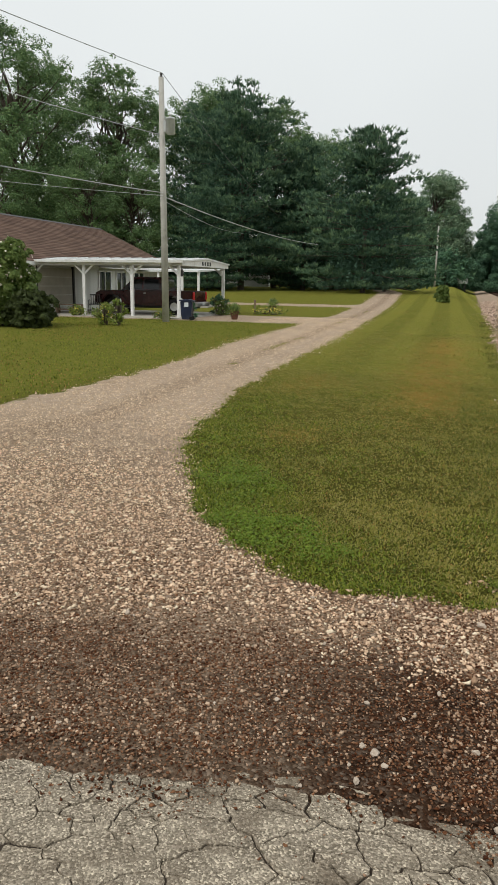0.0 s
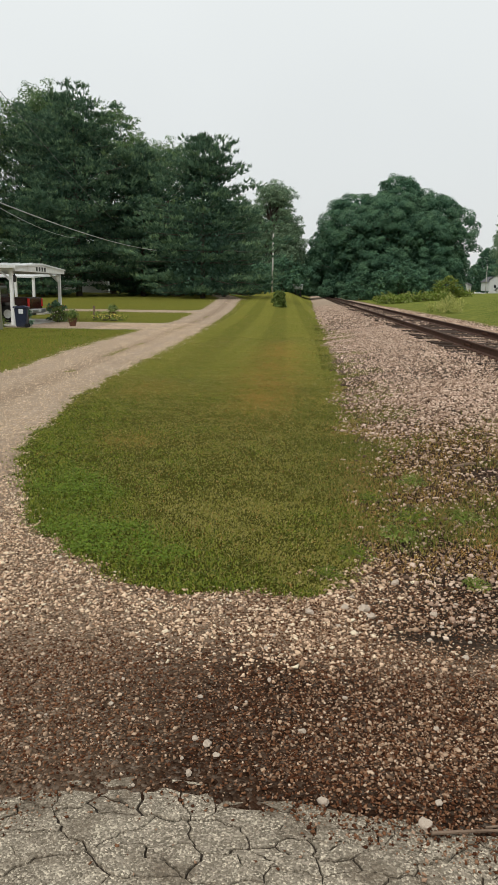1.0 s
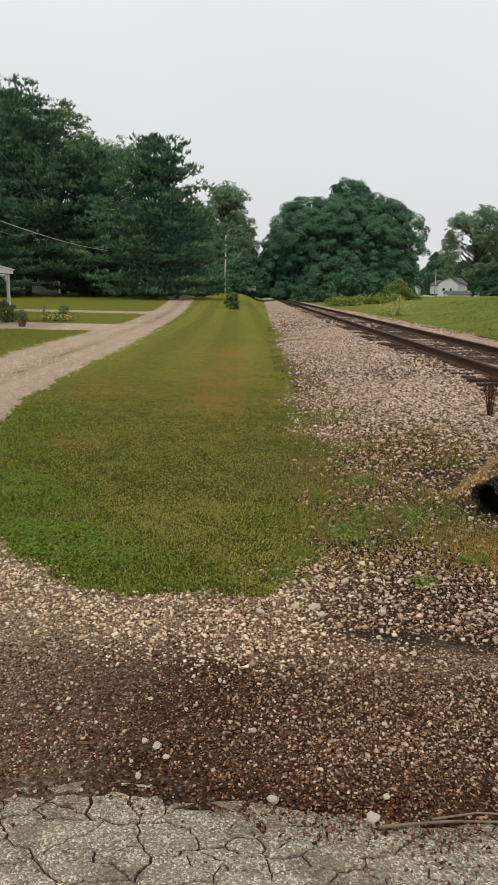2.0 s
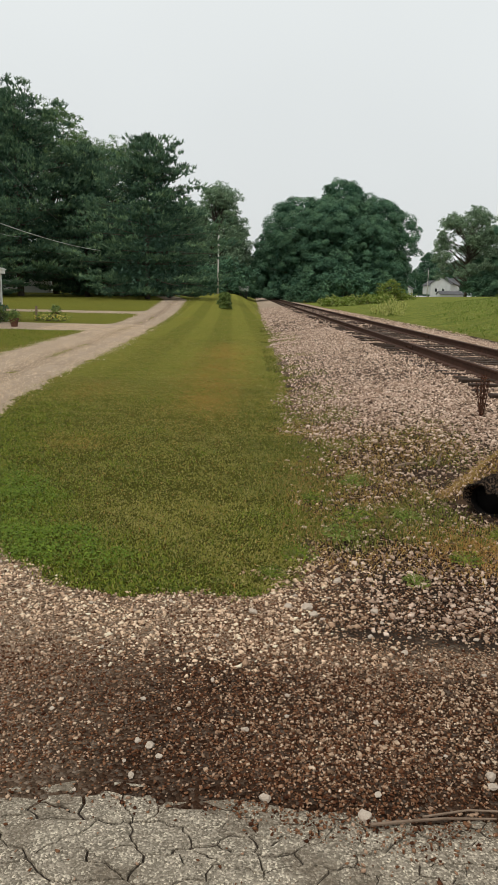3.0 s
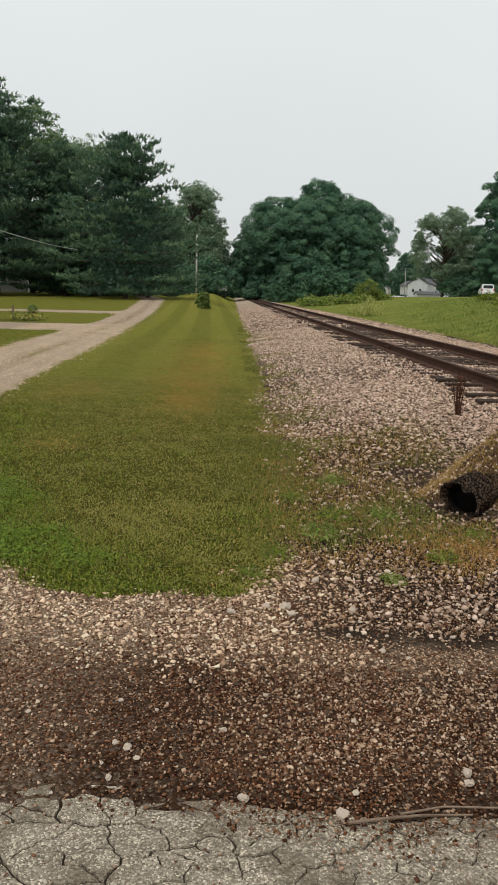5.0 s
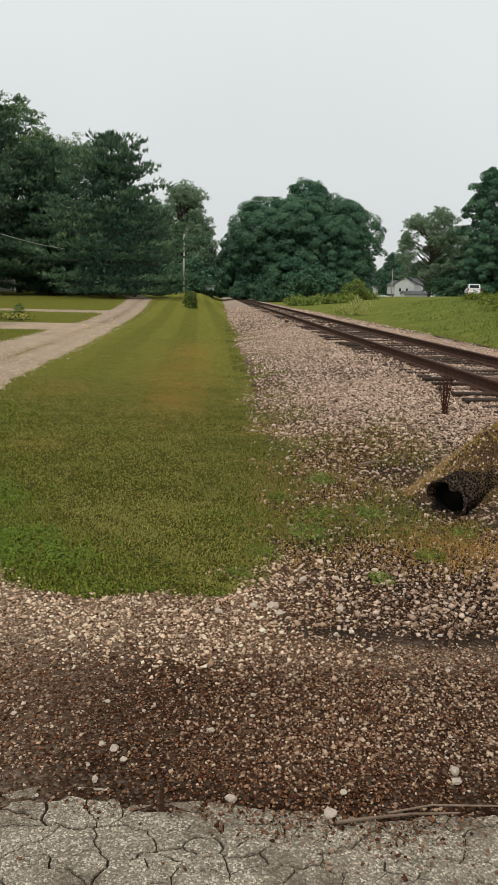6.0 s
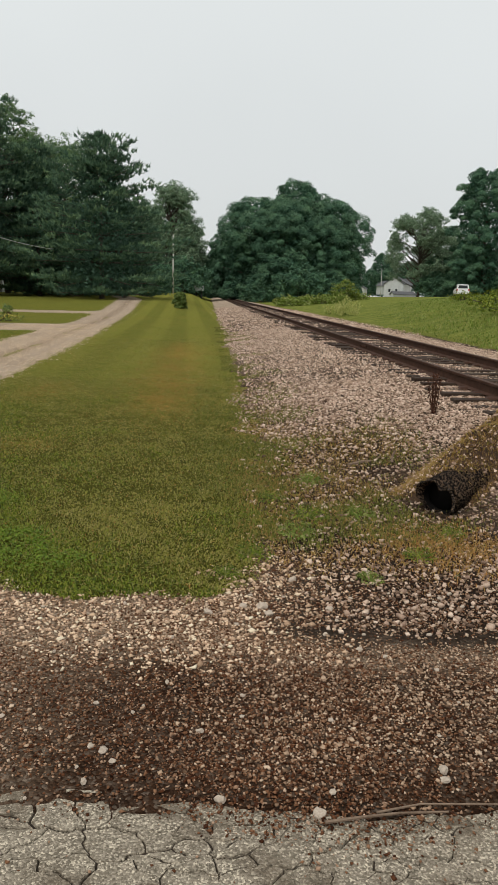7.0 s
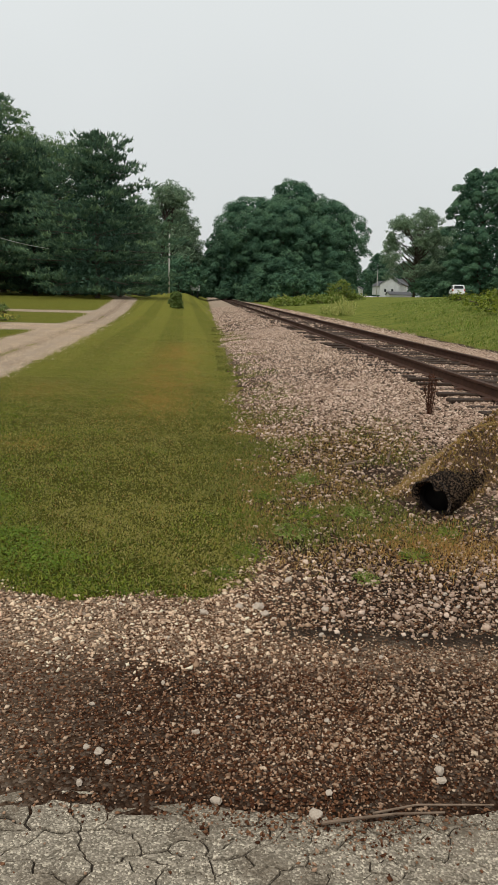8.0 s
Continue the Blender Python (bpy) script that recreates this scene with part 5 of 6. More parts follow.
for s in seeds:
    if s[1] > edge_y(s[0]) + 0.16 or s[1] < 1.24:
        continue
    poly = [s * wide_ + np.array(o) for o in ((-0.3, -0.22), (0.3, -0.22), (0.3, 0.22), (-0.3, 0.22))]
    near = seeds[np.argsort(np.hypot(*((seeds - s) * wide_).T))[1:26]]
    for o in near:
        poly = clip_cell(poly, s * wide_, o * wide_)
    poly = [p / wide_ for p in poly]
    pts = []
    for i in range(len(poly)):
        a, b = poly[i], poly[(i + 1) % len(poly)]
        n = max(1, int(np.hypot(*(b - a)) / 0.016))
        for k in range(n):
            q = a + (b - a) * k / n
            j = Vector((q[0] * 22, q[1] * 22, 1.3))
            w = Vector((q[0] * 70, q[1] * 70, 5.3))
            pts.append(q + 0.026 * np.array([noise.noise(j), noise.noise(j + Vector((9, 4, 2)))]) + 0.005 * np.array([noise.noise(w), noise.noise(w + Vector((3, 8, 1)))]))
    pts = broken_off(pts)
    if len(pts) < 6 or np.ptp([p[1] for p in pts]) < 0.02:
        continue
    s = np.mean(pts, axis=0)
    gap = 0.0006 + 0.0042 * rp.uniform(0, 1) ** 2.2 * (1.5 if s[1] > 1.85 else 1.0)
    pts = [s + (p - s) * (1 - gap / max(0.03, np.hypot(*(p - s)))) for p in pts]
    if max(p[1] for p in pts) > 2.75:
        continue
    bm = bmesh.new()
    lift, tx_, ty_ = rp.uniform(-0.006, 0.002), rp.normal(0, 0.012), rp.normal(0, 0.012)
    z = [lift + tx_ * (p[0] - s[0]) + ty_ * (p[1] - s[1]) - 0.03 * max(0, p[1] - edge_y(p[0]) + 0.12) for p in pts]
    top = [bm.verts.new((s[0] + (p[0] - s[0]) * 0.975, s[1] + (p[1] - s[1]) * 0.975, h)) for p, h in zip(pts, z)]
    rim = [bm.verts.new((p[0], p[1], h - 0.004)) for p, h in zip(pts, z)]
    low = [bm.verts.new((p[0], p[1], -0.05)) for p in pts]
    n = len(pts)
    bm.faces.new(top)
    for i in range(n):
        bm.faces.new((rim[i], rim[(i + 1) % n], top[(i + 1) % n], top[i]))
        bm.faces.new((low[i], low[(i + 1) % n], rim[(i + 1) % n], rim[i]))
    part("asphalt_plate", bm, MAT["asphalt"], plates)

# ---- loose stones ----
def rock_kinds(n, seed):
    """A few broken-stone forms of eight corners each."""
    r = np.random.default_rng(seed)
    base = np.array([(x, y, z) for z in (-1, 1) for y in (-1, 1) for x in (-1, 1)], dtype=float)
    return [unit(base + r.normal(0, 0.42, base.shape)) * r.uniform(0.75, 1.1, (8, 1)) * np.array([1, r.uniform(0.65, 0.95), r.uniform(0.45, 0.75)]) for _ in range(n)]


CUBE_F = np.array([(0, 2, 3, 1), (4, 5, 7, 6), (0, 1, 5, 4), (2, 6, 7, 3), (0, 4, 6, 2), (1, 3, 7, 5)])
ROCKS = np.array(rock_kinds(14, 17))


CHIP_T = np.array([(0, 1, 5), (0, 5, 4), (2, 3, 4), (2, 4, 5), (3, 0, 4), (1, 2, 5)])


def chip_kinds(n, seed):
    """Small chips lying on the ground: four low corners and a broken ridge."""
    r = np.random.default_rng(seed)
    base = np.array([(-1, -0.8, -0.6), (1, -0.8, -0.6), (1, 0.8, -0.6), (-1, 0.8, -0.6), (-0.45, 0, 0.7), (0.45, 0, 0.7)])
    return np.array([0.62 * (base + r.normal(0, 0.27, base.shape)) for _ in range(n)])


CHIPS = chip_kinds(16, 19)


def pebble_kinds(n, seed):
    """Worn pebbles of six corners."""
    r = np.random.default_rng(seed)
    base = np.array([(1, 0, 0), (0, 1, 0), (-1, 0, 0), (0, -1, 0), (0, 0, 1), (0, 0, -1)], dtype=float)
    return np.array([(base + r.normal(0, 0.26, base.shape)) * np.array([1, r.uniform(0.6, 0.95), r.uniform(0.5, 0.8)]) for _ in range(n)])


PEBBLES = pebble_kinds(18, 29)
PEBBLE_T = np.array([(0, 1, 4), (1, 2, 4), (2, 3, 4), (3, 0, 4), (1, 0, 5), (2, 1, 5), (3, 2, 5), (0, 3, 5)])


def scatter_rocks(name, x, y, size, mat, label, r, sink=0.25, kinds=CHIPS, faces=CHIP_T, base=None, smooth=False):
    n = len(x)
    v = kinds[r.integers(0, len(kinds), n)] * size[:, None, None]
    a = r.uniform(0, 2 * np.pi, n)
    ca, sa = np.cos(a)[:, None], np.sin(a)[:, None]
    tilt = r.normal(0, 0.3, (n, 1))
    vx, vy, vz = v[..., 0], v[..., 1], v[..., 2]
    vy, vz = vy * np.cos(tilt) - vz * np.sin(tilt), vy * np.sin(tilt) + vz * np.cos(tilt)
    X = vx * ca - vy * sa + x[:, None]
    Y = vx * sa + vy * ca + y[:, None]
    Z = vz + ((land(x, y) if base is None else base) + size * (0.55 - sink))[:, None]
    f = faces[None] + kinds.shape[1] * np.arange(n)[:, None, None]
    me = mesh_from(name, np.stack([X, Y, Z], -1).reshape(-1, 3), f.reshape(-1, faces.shape[1]), [mat], smooth=smooth)
    return tagged(new(name, me), label, "gravel", kind="stuff")


rg = np.random.default_rng(23)


def field(n, x0, x1, y0, y1, keep):
    x, y = rg.uniform(x0, x1, n), rg.uniform(y0, y1, n)
    k = rg.uniform(0, 1, n) < keep(x, y)
    return x[k], y[k]


# fine and coarse gravel of the apron between road and lawn
def rut(x, y):
    """The dark wheel rut that runs from the verge toward the track."""
    return ss(0.25, 0.5, x) * np.exp(-((y - 3.24 - 0.03 * np.sin(4 * x)) / 0.085) ** 2)


bare = lambda x, y: (1 - grassy(x, y)) * (0.01 + 0.3 * np.exp(-((x - 0.25 - 0.3 * (y - 1.8)) / 0.2) ** 2) * ss(-0.3, 0.6, fbm(x, y, 5, 64)) + (0.28 + 0.25 * ss(-0.4, 0.1, x)) * ss(-0.22, 0.02, y - edge_y(x) - 0.09 * fbm(x, y, 7, 2)) + 0.5 * ss(0.0, 0.15, y - edge_y(x))) * (1 - 0.85 * rut(x, y))
x, y = field(140000, -2.4, 1.9, 1.72, 4.4, lambda x, y: bare(x, y) * (0.7 + 0.3 * ss(-0.3, 0.5, fbm(x, y, 2.2, 61))) * (1 - 0.5 * ss(3.4, 4.2, y)) * (1 - 0.75 * ss(-0.1, -0.7, x) * ss(2.8, 3.1, y + 0.15 * fbm(x, y, 2, 63))) * (1 - 0.55 * ss(0.3, 1.0, x + 0.3 * fbm(x, y, 1.7, 66))))
scatter_rocks("gravel", x, y, np.clip(rg.lognormal(-5.3, 0.36, len(x)), 0.0028, 0.0095), MAT["brown_gravel"], "loose brown dirty gravel", rg, kinds=PEBBLES, faces=PEBBLE_T, smooth=True)
x, y = field(70000, -2.6, 2.3, 2.0, 5.2, lambda x, y: bare(x, y) * np.clip(0.1 + 0.6 * ss(-0.3, -1.1, x) + 0.9 * ss(2.75, 3.35, y + 0.1 * fbm(x, y, 2, 5)) + 0.9 * ss(-0.3, 0.8, x + 0.4 * fbm(x, y, 1.5, 62)) * ss(2.05, 2.4, y), 0, 1) * (1 - 0.5 * ss(4.2, 5.0, y)) * (1 - 0.6 * ss(3.2, 3.6, y) * ss(0.1, 0.5, x)))
scatter_rocks("gravel", x, y, np.clip(rg.lognormal(-5.0, 0.34, len(x)), 0.004, 0.016), MAT["gravel"], "loose pale limestone chips", rg, kinds=ROCKS, faces=CUBE_F, smooth=True)
x, y = field(74000, -5.5, 0.9, 2.7, 7.0, lambda x, y: ss(7.0, 3.9, y) * (x > -0.62 * y - 1.2) * bare(x, y) * ss(2.8, 3.3, y + 0.22 * fbm(x, y, 1.8, 95)) * ss(0.9, -0.4, x + 0.4 * fbm(x, y, 1.3, 96)))
scatter_rocks("gravel", x, y, np.clip(rg.lognormal(-4.75, 0.33, len(x)), 0.004, 0.02), MAT["pale_gravel"], "pale limestone chips along the lawn edge", rg, kinds=PEBBLES, faces=PEBBLE_T, smooth=True)
# the drive
x, y = field(76000, -8.5, -1.0, 3.6, 13, lambda x, y: (1 - grassy(x, y)) * ss(1.1, 0.4, np.abs(fbm(x, y, 0.7, 71))) * (x > -0.62 * y - 1.2) * ss(3.6, 5.5, y) * (1 - 0.55 * ss(7, 13, y)))
scatter_rocks("gravel", x, y, np.clip(rg.lognormal(-4.72, 0.36, len(x)) * (0.8 + 0.025 * y), 0.004, 0.024), MAT["drive_gravel"], "crushed limestone of the drive", rg)
x, y = field(46000, -9.0, -3.0, 13, 36, lambda x, y: (1 - grassy(x, y)) * (1 - 0.6 * ss(0.2, 0.0, np.abs(np.abs(x - 0.5 * (drive_left(y) + drive_right(y))) - 0.7))))
scatter_rocks("gravel", x, y, np.clip(rg.lognormal(-4.4, 0.35, len(x)), 0.007, 0.026), MAT["drive_gravel"], "crushed limestone of the drive", rg)
x, y = field(9000, -11, -3.6, 36, 84, lambda x, y: (1 - grassy(x, y)) * ss(95, 40, y))
scatter_rocks("gravel", x, y, np.clip(rg.lognormal(-3.9, 0.3, len(x)), 0.012, 0.035), MAT["drive_gravel"], "crushed limestone of the far drive", rg)
# the ballast
clear_of_track = lambda x: 1.0 - 0.1 * (np.abs(x - 4.47) < 1.35)
x, y = field(64000, 0.3, 4.2, 3.2, 13, lambda x, y: ss(0.3, 0.9, x + 0.15 * fbm(x, y, 3, 6)) * (1 - 0.72 * sparse(x, y)) * ss(2.95, 3.5, y) * clear_of_track(x) * (x < 0.55 * y + 0.6) * (1 - 0.85 * rut(x, y)) * ss(13.2, 10.5, y) * (1 - 0.45 * ss(5.4, 4.4, y) * ss(2.4, 1.8, x)))
for near_, kinds_, faces_ in ((y < 7, ROCKS, CUBE_F), (y >= 7, PEBBLES, PEBBLE_T)):
    bx, by = x[near_], y[near_]
    scatter_rocks("ballast", bx, by, np.clip(rg.lognormal(-4.2, 0.33, len(bx)) * (0.85 + 0.02 * by), 0.008, 0.034), MAT["ballast"], "grey and pinkish crushed ballast stones", rg, kinds=kinds_, faces=faces_, smooth=True)
x, y = field(84000, 0.5, 8.6, 10, 30, lambda x, y: ss(10.2, 13, y) * (1 - 0.7 * sparse(x, y)) * ss(0.5, 0.9, x + 0.2 * fbm(x, y, 3, 6)) * clear_of_track(x) * (x < 0.5 * y + 1.5))
scatter_rocks("ballast", x, y, np.clip(rg.lognormal(-3.95, 0.3, len(x)), 0.012, 0.04), MAT["ballast"], "grey and pinkish crushed ballast stones", rg)
x, y = field(24000, 0.5, 8.8, 30, 80, lambda x, y: ss(0.5, 0.9, x) * clear_of_track(x) * ss(110, 30, y))
scatter_rocks("ballast", x, y, np.clip(rg.lognormal(-3.2, 0.3, len(x)), 0.025, 0.07), MAT["ballast"], "grey and pinkish crushed ballast stones", rg)

# larger single stones on the apron
def stone_mesh(seed):
    r = np.random.default_rng(seed)
    bm = bmesh.new()
    bmesh.ops.create_icosphere(bm, subdivisions=2, radius=1)
    k = Vector(r.uniform(0, 50, 3))
    flat = Vector((1, r.uniform(0.65, 0.9), r.uniform(0.45, 0.7)))
    for v in bm.verts:
        v.co = Vector(a * b for a, b in zip(v.co * (1 + 0.5 * noise.noise(v.co * 1.3 + k) + 0.12 * noise.noise(v.co * 4 + k)), flat))
    me = bpy.data.meshes.new("stone")
    bm.to_mesh(me)
    bm.free()
    me.materials.append(MAT["stone"])
    return me


stone_me = [stone_mesh(i) for i in range(6)]
spots = [(0.06, 2.08, 0.02), (0.37, 2.01, 0.022), (-0.35, 2.35, 0.02), (-0.31, 2.29, 0.015), (0.83, 2.21, 0.024), (0.82, 2.16, 0.019), (-0.39, 2.18, 0.016), (0.43, 2.11, 0.014),
         (-0.01, 2.46, 0.016), (-0.42, 2.66, 0.013), (-0.15, 2.81, 0.013), (0.49, 2.52, 0.014), (0.16, 2.7, 0.012), (-0.4, 2.38, 0.013), (0.3, 3.54, 0.034), (0.33, 3.46, 0.028),
         (0.02, 3.46, 0.026), (0.65, 3.54, 0.026), (0.5, 3.93, 0.028), (0.2, 3.55, 0.022)]
rz_ = np.random.default_rng(77)
for _ in range(70):
    px, py = rz_.uniform(-1.9, 1.5), rz_.uniform(2.1, 4.2)
    if grassy(px, py) < 0.2:
        spots.append((px, py, rz_.uniform(0.006, 0.012) * (1 + 0.5 * (py > 3))))
for i, (px, py, s) in enumerate(spots):
    o = new("stone", stone_me[i % 6])
    o.parent = ground
    o.location, o.scale, o.rotation_euler = (px, py, land1(px, py) + s * 0.3), (s, s, s), (0, 0, rz_.uniform(0, 6.28))

# ---- grass ----
def blades(name, x, y, height, width, mat, label, r, lean=0.45, base=None):
    n = len(x)
    a = r.uniform(0, 2 * np.pi, n)
    d = np.stack([np.cos(a), np.sin(a), 0 * a], 1)
    s = np.stack([-np.sin(a), np.cos(a), 0 * a], 1) * (width / 2)[:, None]
    k = np.abs(r.normal(0, lean, n))
    p = np.stack([x, y, (land(x, y) if base is None else base) - 0.004], 1)
    h = height[:, None] * np.array([0, 0, 1])
    m = p + h * 0.55 + d * (height * k * 0.35)[:, None]
    t = p + h * (1 / np.sqrt(1 + k ** 2))[:, None] + d * (height * k)[:, None]
    v = np.stack([p - s, p + s, m + s * 0.8, m - s * 0.8, t], 1).reshape(-1, 3)
    i = 5 * np.arange(n)[:, None]
    f = np.stack([i + [0, 1, 2], i + [0, 2, 3], i + [3, 2, 4]], 1).reshape(-1, 3)
    return tagged(new(name, mesh_from(name, v, f, [mat])), label, "grass", kind="stuff")


def lushness(x, y):
    """Lush along the drive and at the tip of the lawn, thin and parched in the middle."""
    side = ss(1.3, 0.3, x - drive_right(y)) * ss(12, 8, y)
    tip = ss(5.6, 4.1, y + 0.35 * fbm(x, y, 2, 81)) * ss(-0.2, -1.0, x + 0.3 * fbm(x, y, 2.4, 80))
    return np.clip(0.85 * np.maximum(side, tip) + 0.3 * fbm(x, y, 2.2, 82), 0, 1)


def grown(x, y):
    """Grass stands in small tufts with gaps between them."""
    tuft = 0.45 + 0.55 * ss(-0.35, 0.35, fbm(x, y, 11.0, 97))
    return grassy(x, y) ** 1.5 * tuft


for y0, y1, n, w, h in ((3.45, 5.5, 120000, 0.0078, 0.028), (5.5, 8.5, 105000, 0.0098, 0.027), (8.5, 14, 120000, 0.0125, 0.025), (14, 26, 60000, 0.018, 0.028), (26, 48, 18000, 0.035, 0.03)):
    x0 = float(min(drive_right(y1), drive_right(y0))) - 0.4
    thin = lambda x, y: np.clip(0.72 + 0.45 * fbm(x, y, 4, 83), 0.25, 1) * (1 - 0.6 * ss(24, 46, y))
    x, y = field(int(n * 0.75), x0, 0.9, y0, y1, lambda x, y: grown(x, y) * (1 - 0.8 * lushness(x, y)) * thin(x, y))
    dryness = rg.uniform(0, 1, len(x)) < 0.05 + 0.75 * parched(x, y)
    j = ~dryness
    blades("grass", x[j], y[j], h * rg.uniform(0.4, 1.0, j.sum()), np.full(j.sum(), w), MAT["grass"], "short mown olive-green grass", rg, 1.15)
    blades("grass", x[dryness], y[dryness], h * rg.uniform(0.3, 0.8, dryness.sum()), np.full(dryness.sum(), w), MAT["straw"], "parched orange straw in the mown lawn", rg, 0.9)
    x, y = field(n, x0, 0.9, y0, y1, lambda x, y: grown(x, y) * lushness(x, y))
    blades("grass", x, y, h * rg.uniform(0.35, 1.15, len(x)), np.full(len(x), w * 1.15), MAT["lush"], "lush green grass along the drive", rg, 1.0)
x, y = field(9000, -3.2, -1.0, 4.6, 7.2, lambda x, y: grown(x, y) * np.exp(-((x - drive_right(y) - 0.25) / 0.35) ** 2 - ((y - 5.7) / 0.8) ** 2))
blades("grass", x, y, rg.uniform(0.015, 0.035, len(x)), np.full(len(x), 0.006), MAT["weed"], "yellowish grass at the drive's edge", rg, 0.8)
# the lawn across the drive and the verge of the bank
x, y = field(56000, -18, -5.4, 7, 31, lambda x, y: grown(x, y) * (x > -0.62 * y - 1.5))
blades("grass", x, y, rg.uniform(0.015, 0.045, len(x)), np.full(len(x), 0.018), MAT["lush"], "green lawn before the house", rg)
x, y = field(20000, -16, -5.4, 7, 28, lambda x, y: grown(x, y) * (x > -0.62 * y - 1.5) * ss(-0.2, 0.5, fbm(x, y, 0.8, 87)))
blades("grass", x, y, rg.uniform(0.015, 0.04, len(x)), np.full(len(x), 0.016), MAT["dry"], "dry patches in the lawn before the house", rg, 0.8)
x, y = field(95000, 8.2, 30, 20, 70, lambda x, y: grassy(x, y) * ss(0.2, 0.4, np.arctan2(x, y)) * 1.0)
blades("grass", x, y, rg.uniform(0.04, 0.2, len(x)) * (0.35 + 0.75 * ss(-0.5, 0.9, fbm(x, y, 0.9, 88))), np.full(len(x), 0.035), MAT["weed"], "long green grass on the highway bank", rg, 0.9)
# ragged tufts where the lawn runs out into the ballast
x, y = field(52000, 0.3, 2.0, 6.5, 42, lambda x, y: ss(1.2, 0.0, x - grass_right(y) + 0.1) * ss(0.0, 0.55, fbm(x, y, 2.0, 98) + 0.25 * fbm(x, y, 7.0, 99)) * ss(46, 16, y))
blades("grass", x, y, rg.uniform(0.015, 0.05, len(x)), 0.004 + 0.0009 * y, MAT["dull_grass"], "ragged tufts between the lawn and the ballast", rg, 1.0)
# clover at the tip of the lawn
x, y = field(150000, -3.4, 0.0, 3.55, 7.5, lambda x, y: grown(x, y) * ss(0.35, 0.9, lushness(x, y) + 0.3 * fbm(x, y, 3, 84)) * ss(-0.1, 0.5, fbm(x, y, 1.7, 90) + 0.5 * ss(5.2, 4.2, y)) * ss(-0.3, -0.9, x))
n = len(x)
pos = np.stack([x, y, land(x, y) + rg.uniform(0.015, 0.04, n)], 1)
nr = unit(rg.normal(0, 0.35, (n, 3)) + [0, 0, 1])
v, f = leaf_quads(pos, nr, rg.uniform(0.005, 0.009, n), rg, 0.9)
tagged(new("clover", mesh_from("clover", v, f, [MAT["clover"]])), "clover patch at the tip of the lawn", "clover", kind="stuff")
# thin dry growth between the lawn and the ballast
x, y = field(64000, 0.0, 2.8, 3.7, 13, lambda x, y: sparse(x, y) * ss(-0.55, 0.4, fbm(x, y, 1.9, 85)) * (1 - 0.6 * ss(8, 11, y)))
blades("grass", x, y, rg.uniform(0.014, 0.042, len(x)), np.full(len(x), 0.007), MAT["dry"], "thin dry grass on stony soil", rg, 1.2)
x, y = field(90000, -0.2, 2.3, 3.9, 13, lambda x, y: np.maximum(sparse(x, y), 0.6 * ss(0.5, 0.1, x - grass_right(y)) * ss(4, 5, y)) * ss(-0.35, 0.5, fbm(x, y, 2.6, 86)) * (1 - 0.5 * ss(1.0, 2.2, x)) * (1 - 0.6 * ss(8, 11, y)))
blades("grass", x, y, rg.uniform(0.014, 0.046, len(x)), np.full(len(x), 0.0085), MAT["dull_grass"], "thin green growth on stony soil", rg, 1.0)


def weed(at, size, seed, mat="lush", n=170, label="small green weed growing between stones"):
    r = np.random.default_rng(seed)
    t = thing("weed", label, "weed", "weeds on the verge", at=pose(at[0], at[1], land1(*at)))
    a = r.uniform(0, 6.28, n)
    q = r.uniform(0.1, 1, n) ** 0.6 * size
    pos = np.stack([np.cos(a) * q, np.sin(a) * q, 0.7 * size * (1 - (q / size) ** 2) * r.uniform(0.2, 1, n) + 0.01], 1)
    nr = unit(np.stack([np.cos(a), np.sin(a), np.full(n, 1.2)], 1) + r.normal(0, 0.3, (n, 3)))
    v, f = leaf_quads(pos, nr, np.full(n, 0.085 * size), r, 0.45)
    o = new("foliage", mesh_from("foliage", v, f, [MAT[mat]]))
    o.parent = t
    bm = bmesh.new()
    for k in range(0, n, 4):
        rod(bm, (0, 0, -0.01), pos[k], 0.003, 0.0015, 4)
    part("stem", bm, MAT["weed"], t)
    return t


for i, (wx, wy, s) in enumerate(((0.62, 4.75, 0.15), (0.75, 5.1, 0.17), (0.3, 4.35, 0.14), (0.95, 3.95, 0.09), (1.35, 4.3, 0.12), (0.5, 5.6, 0.13), (1.15, 5.2, 0.12),
                                 (0.12, 3.98, 0.1), (1.7, 4.75, 0.1), (0.9, 6.2, 0.14))):
    weed((wx, wy), s, 100 + i, "lush" if i % 3 else "weed")

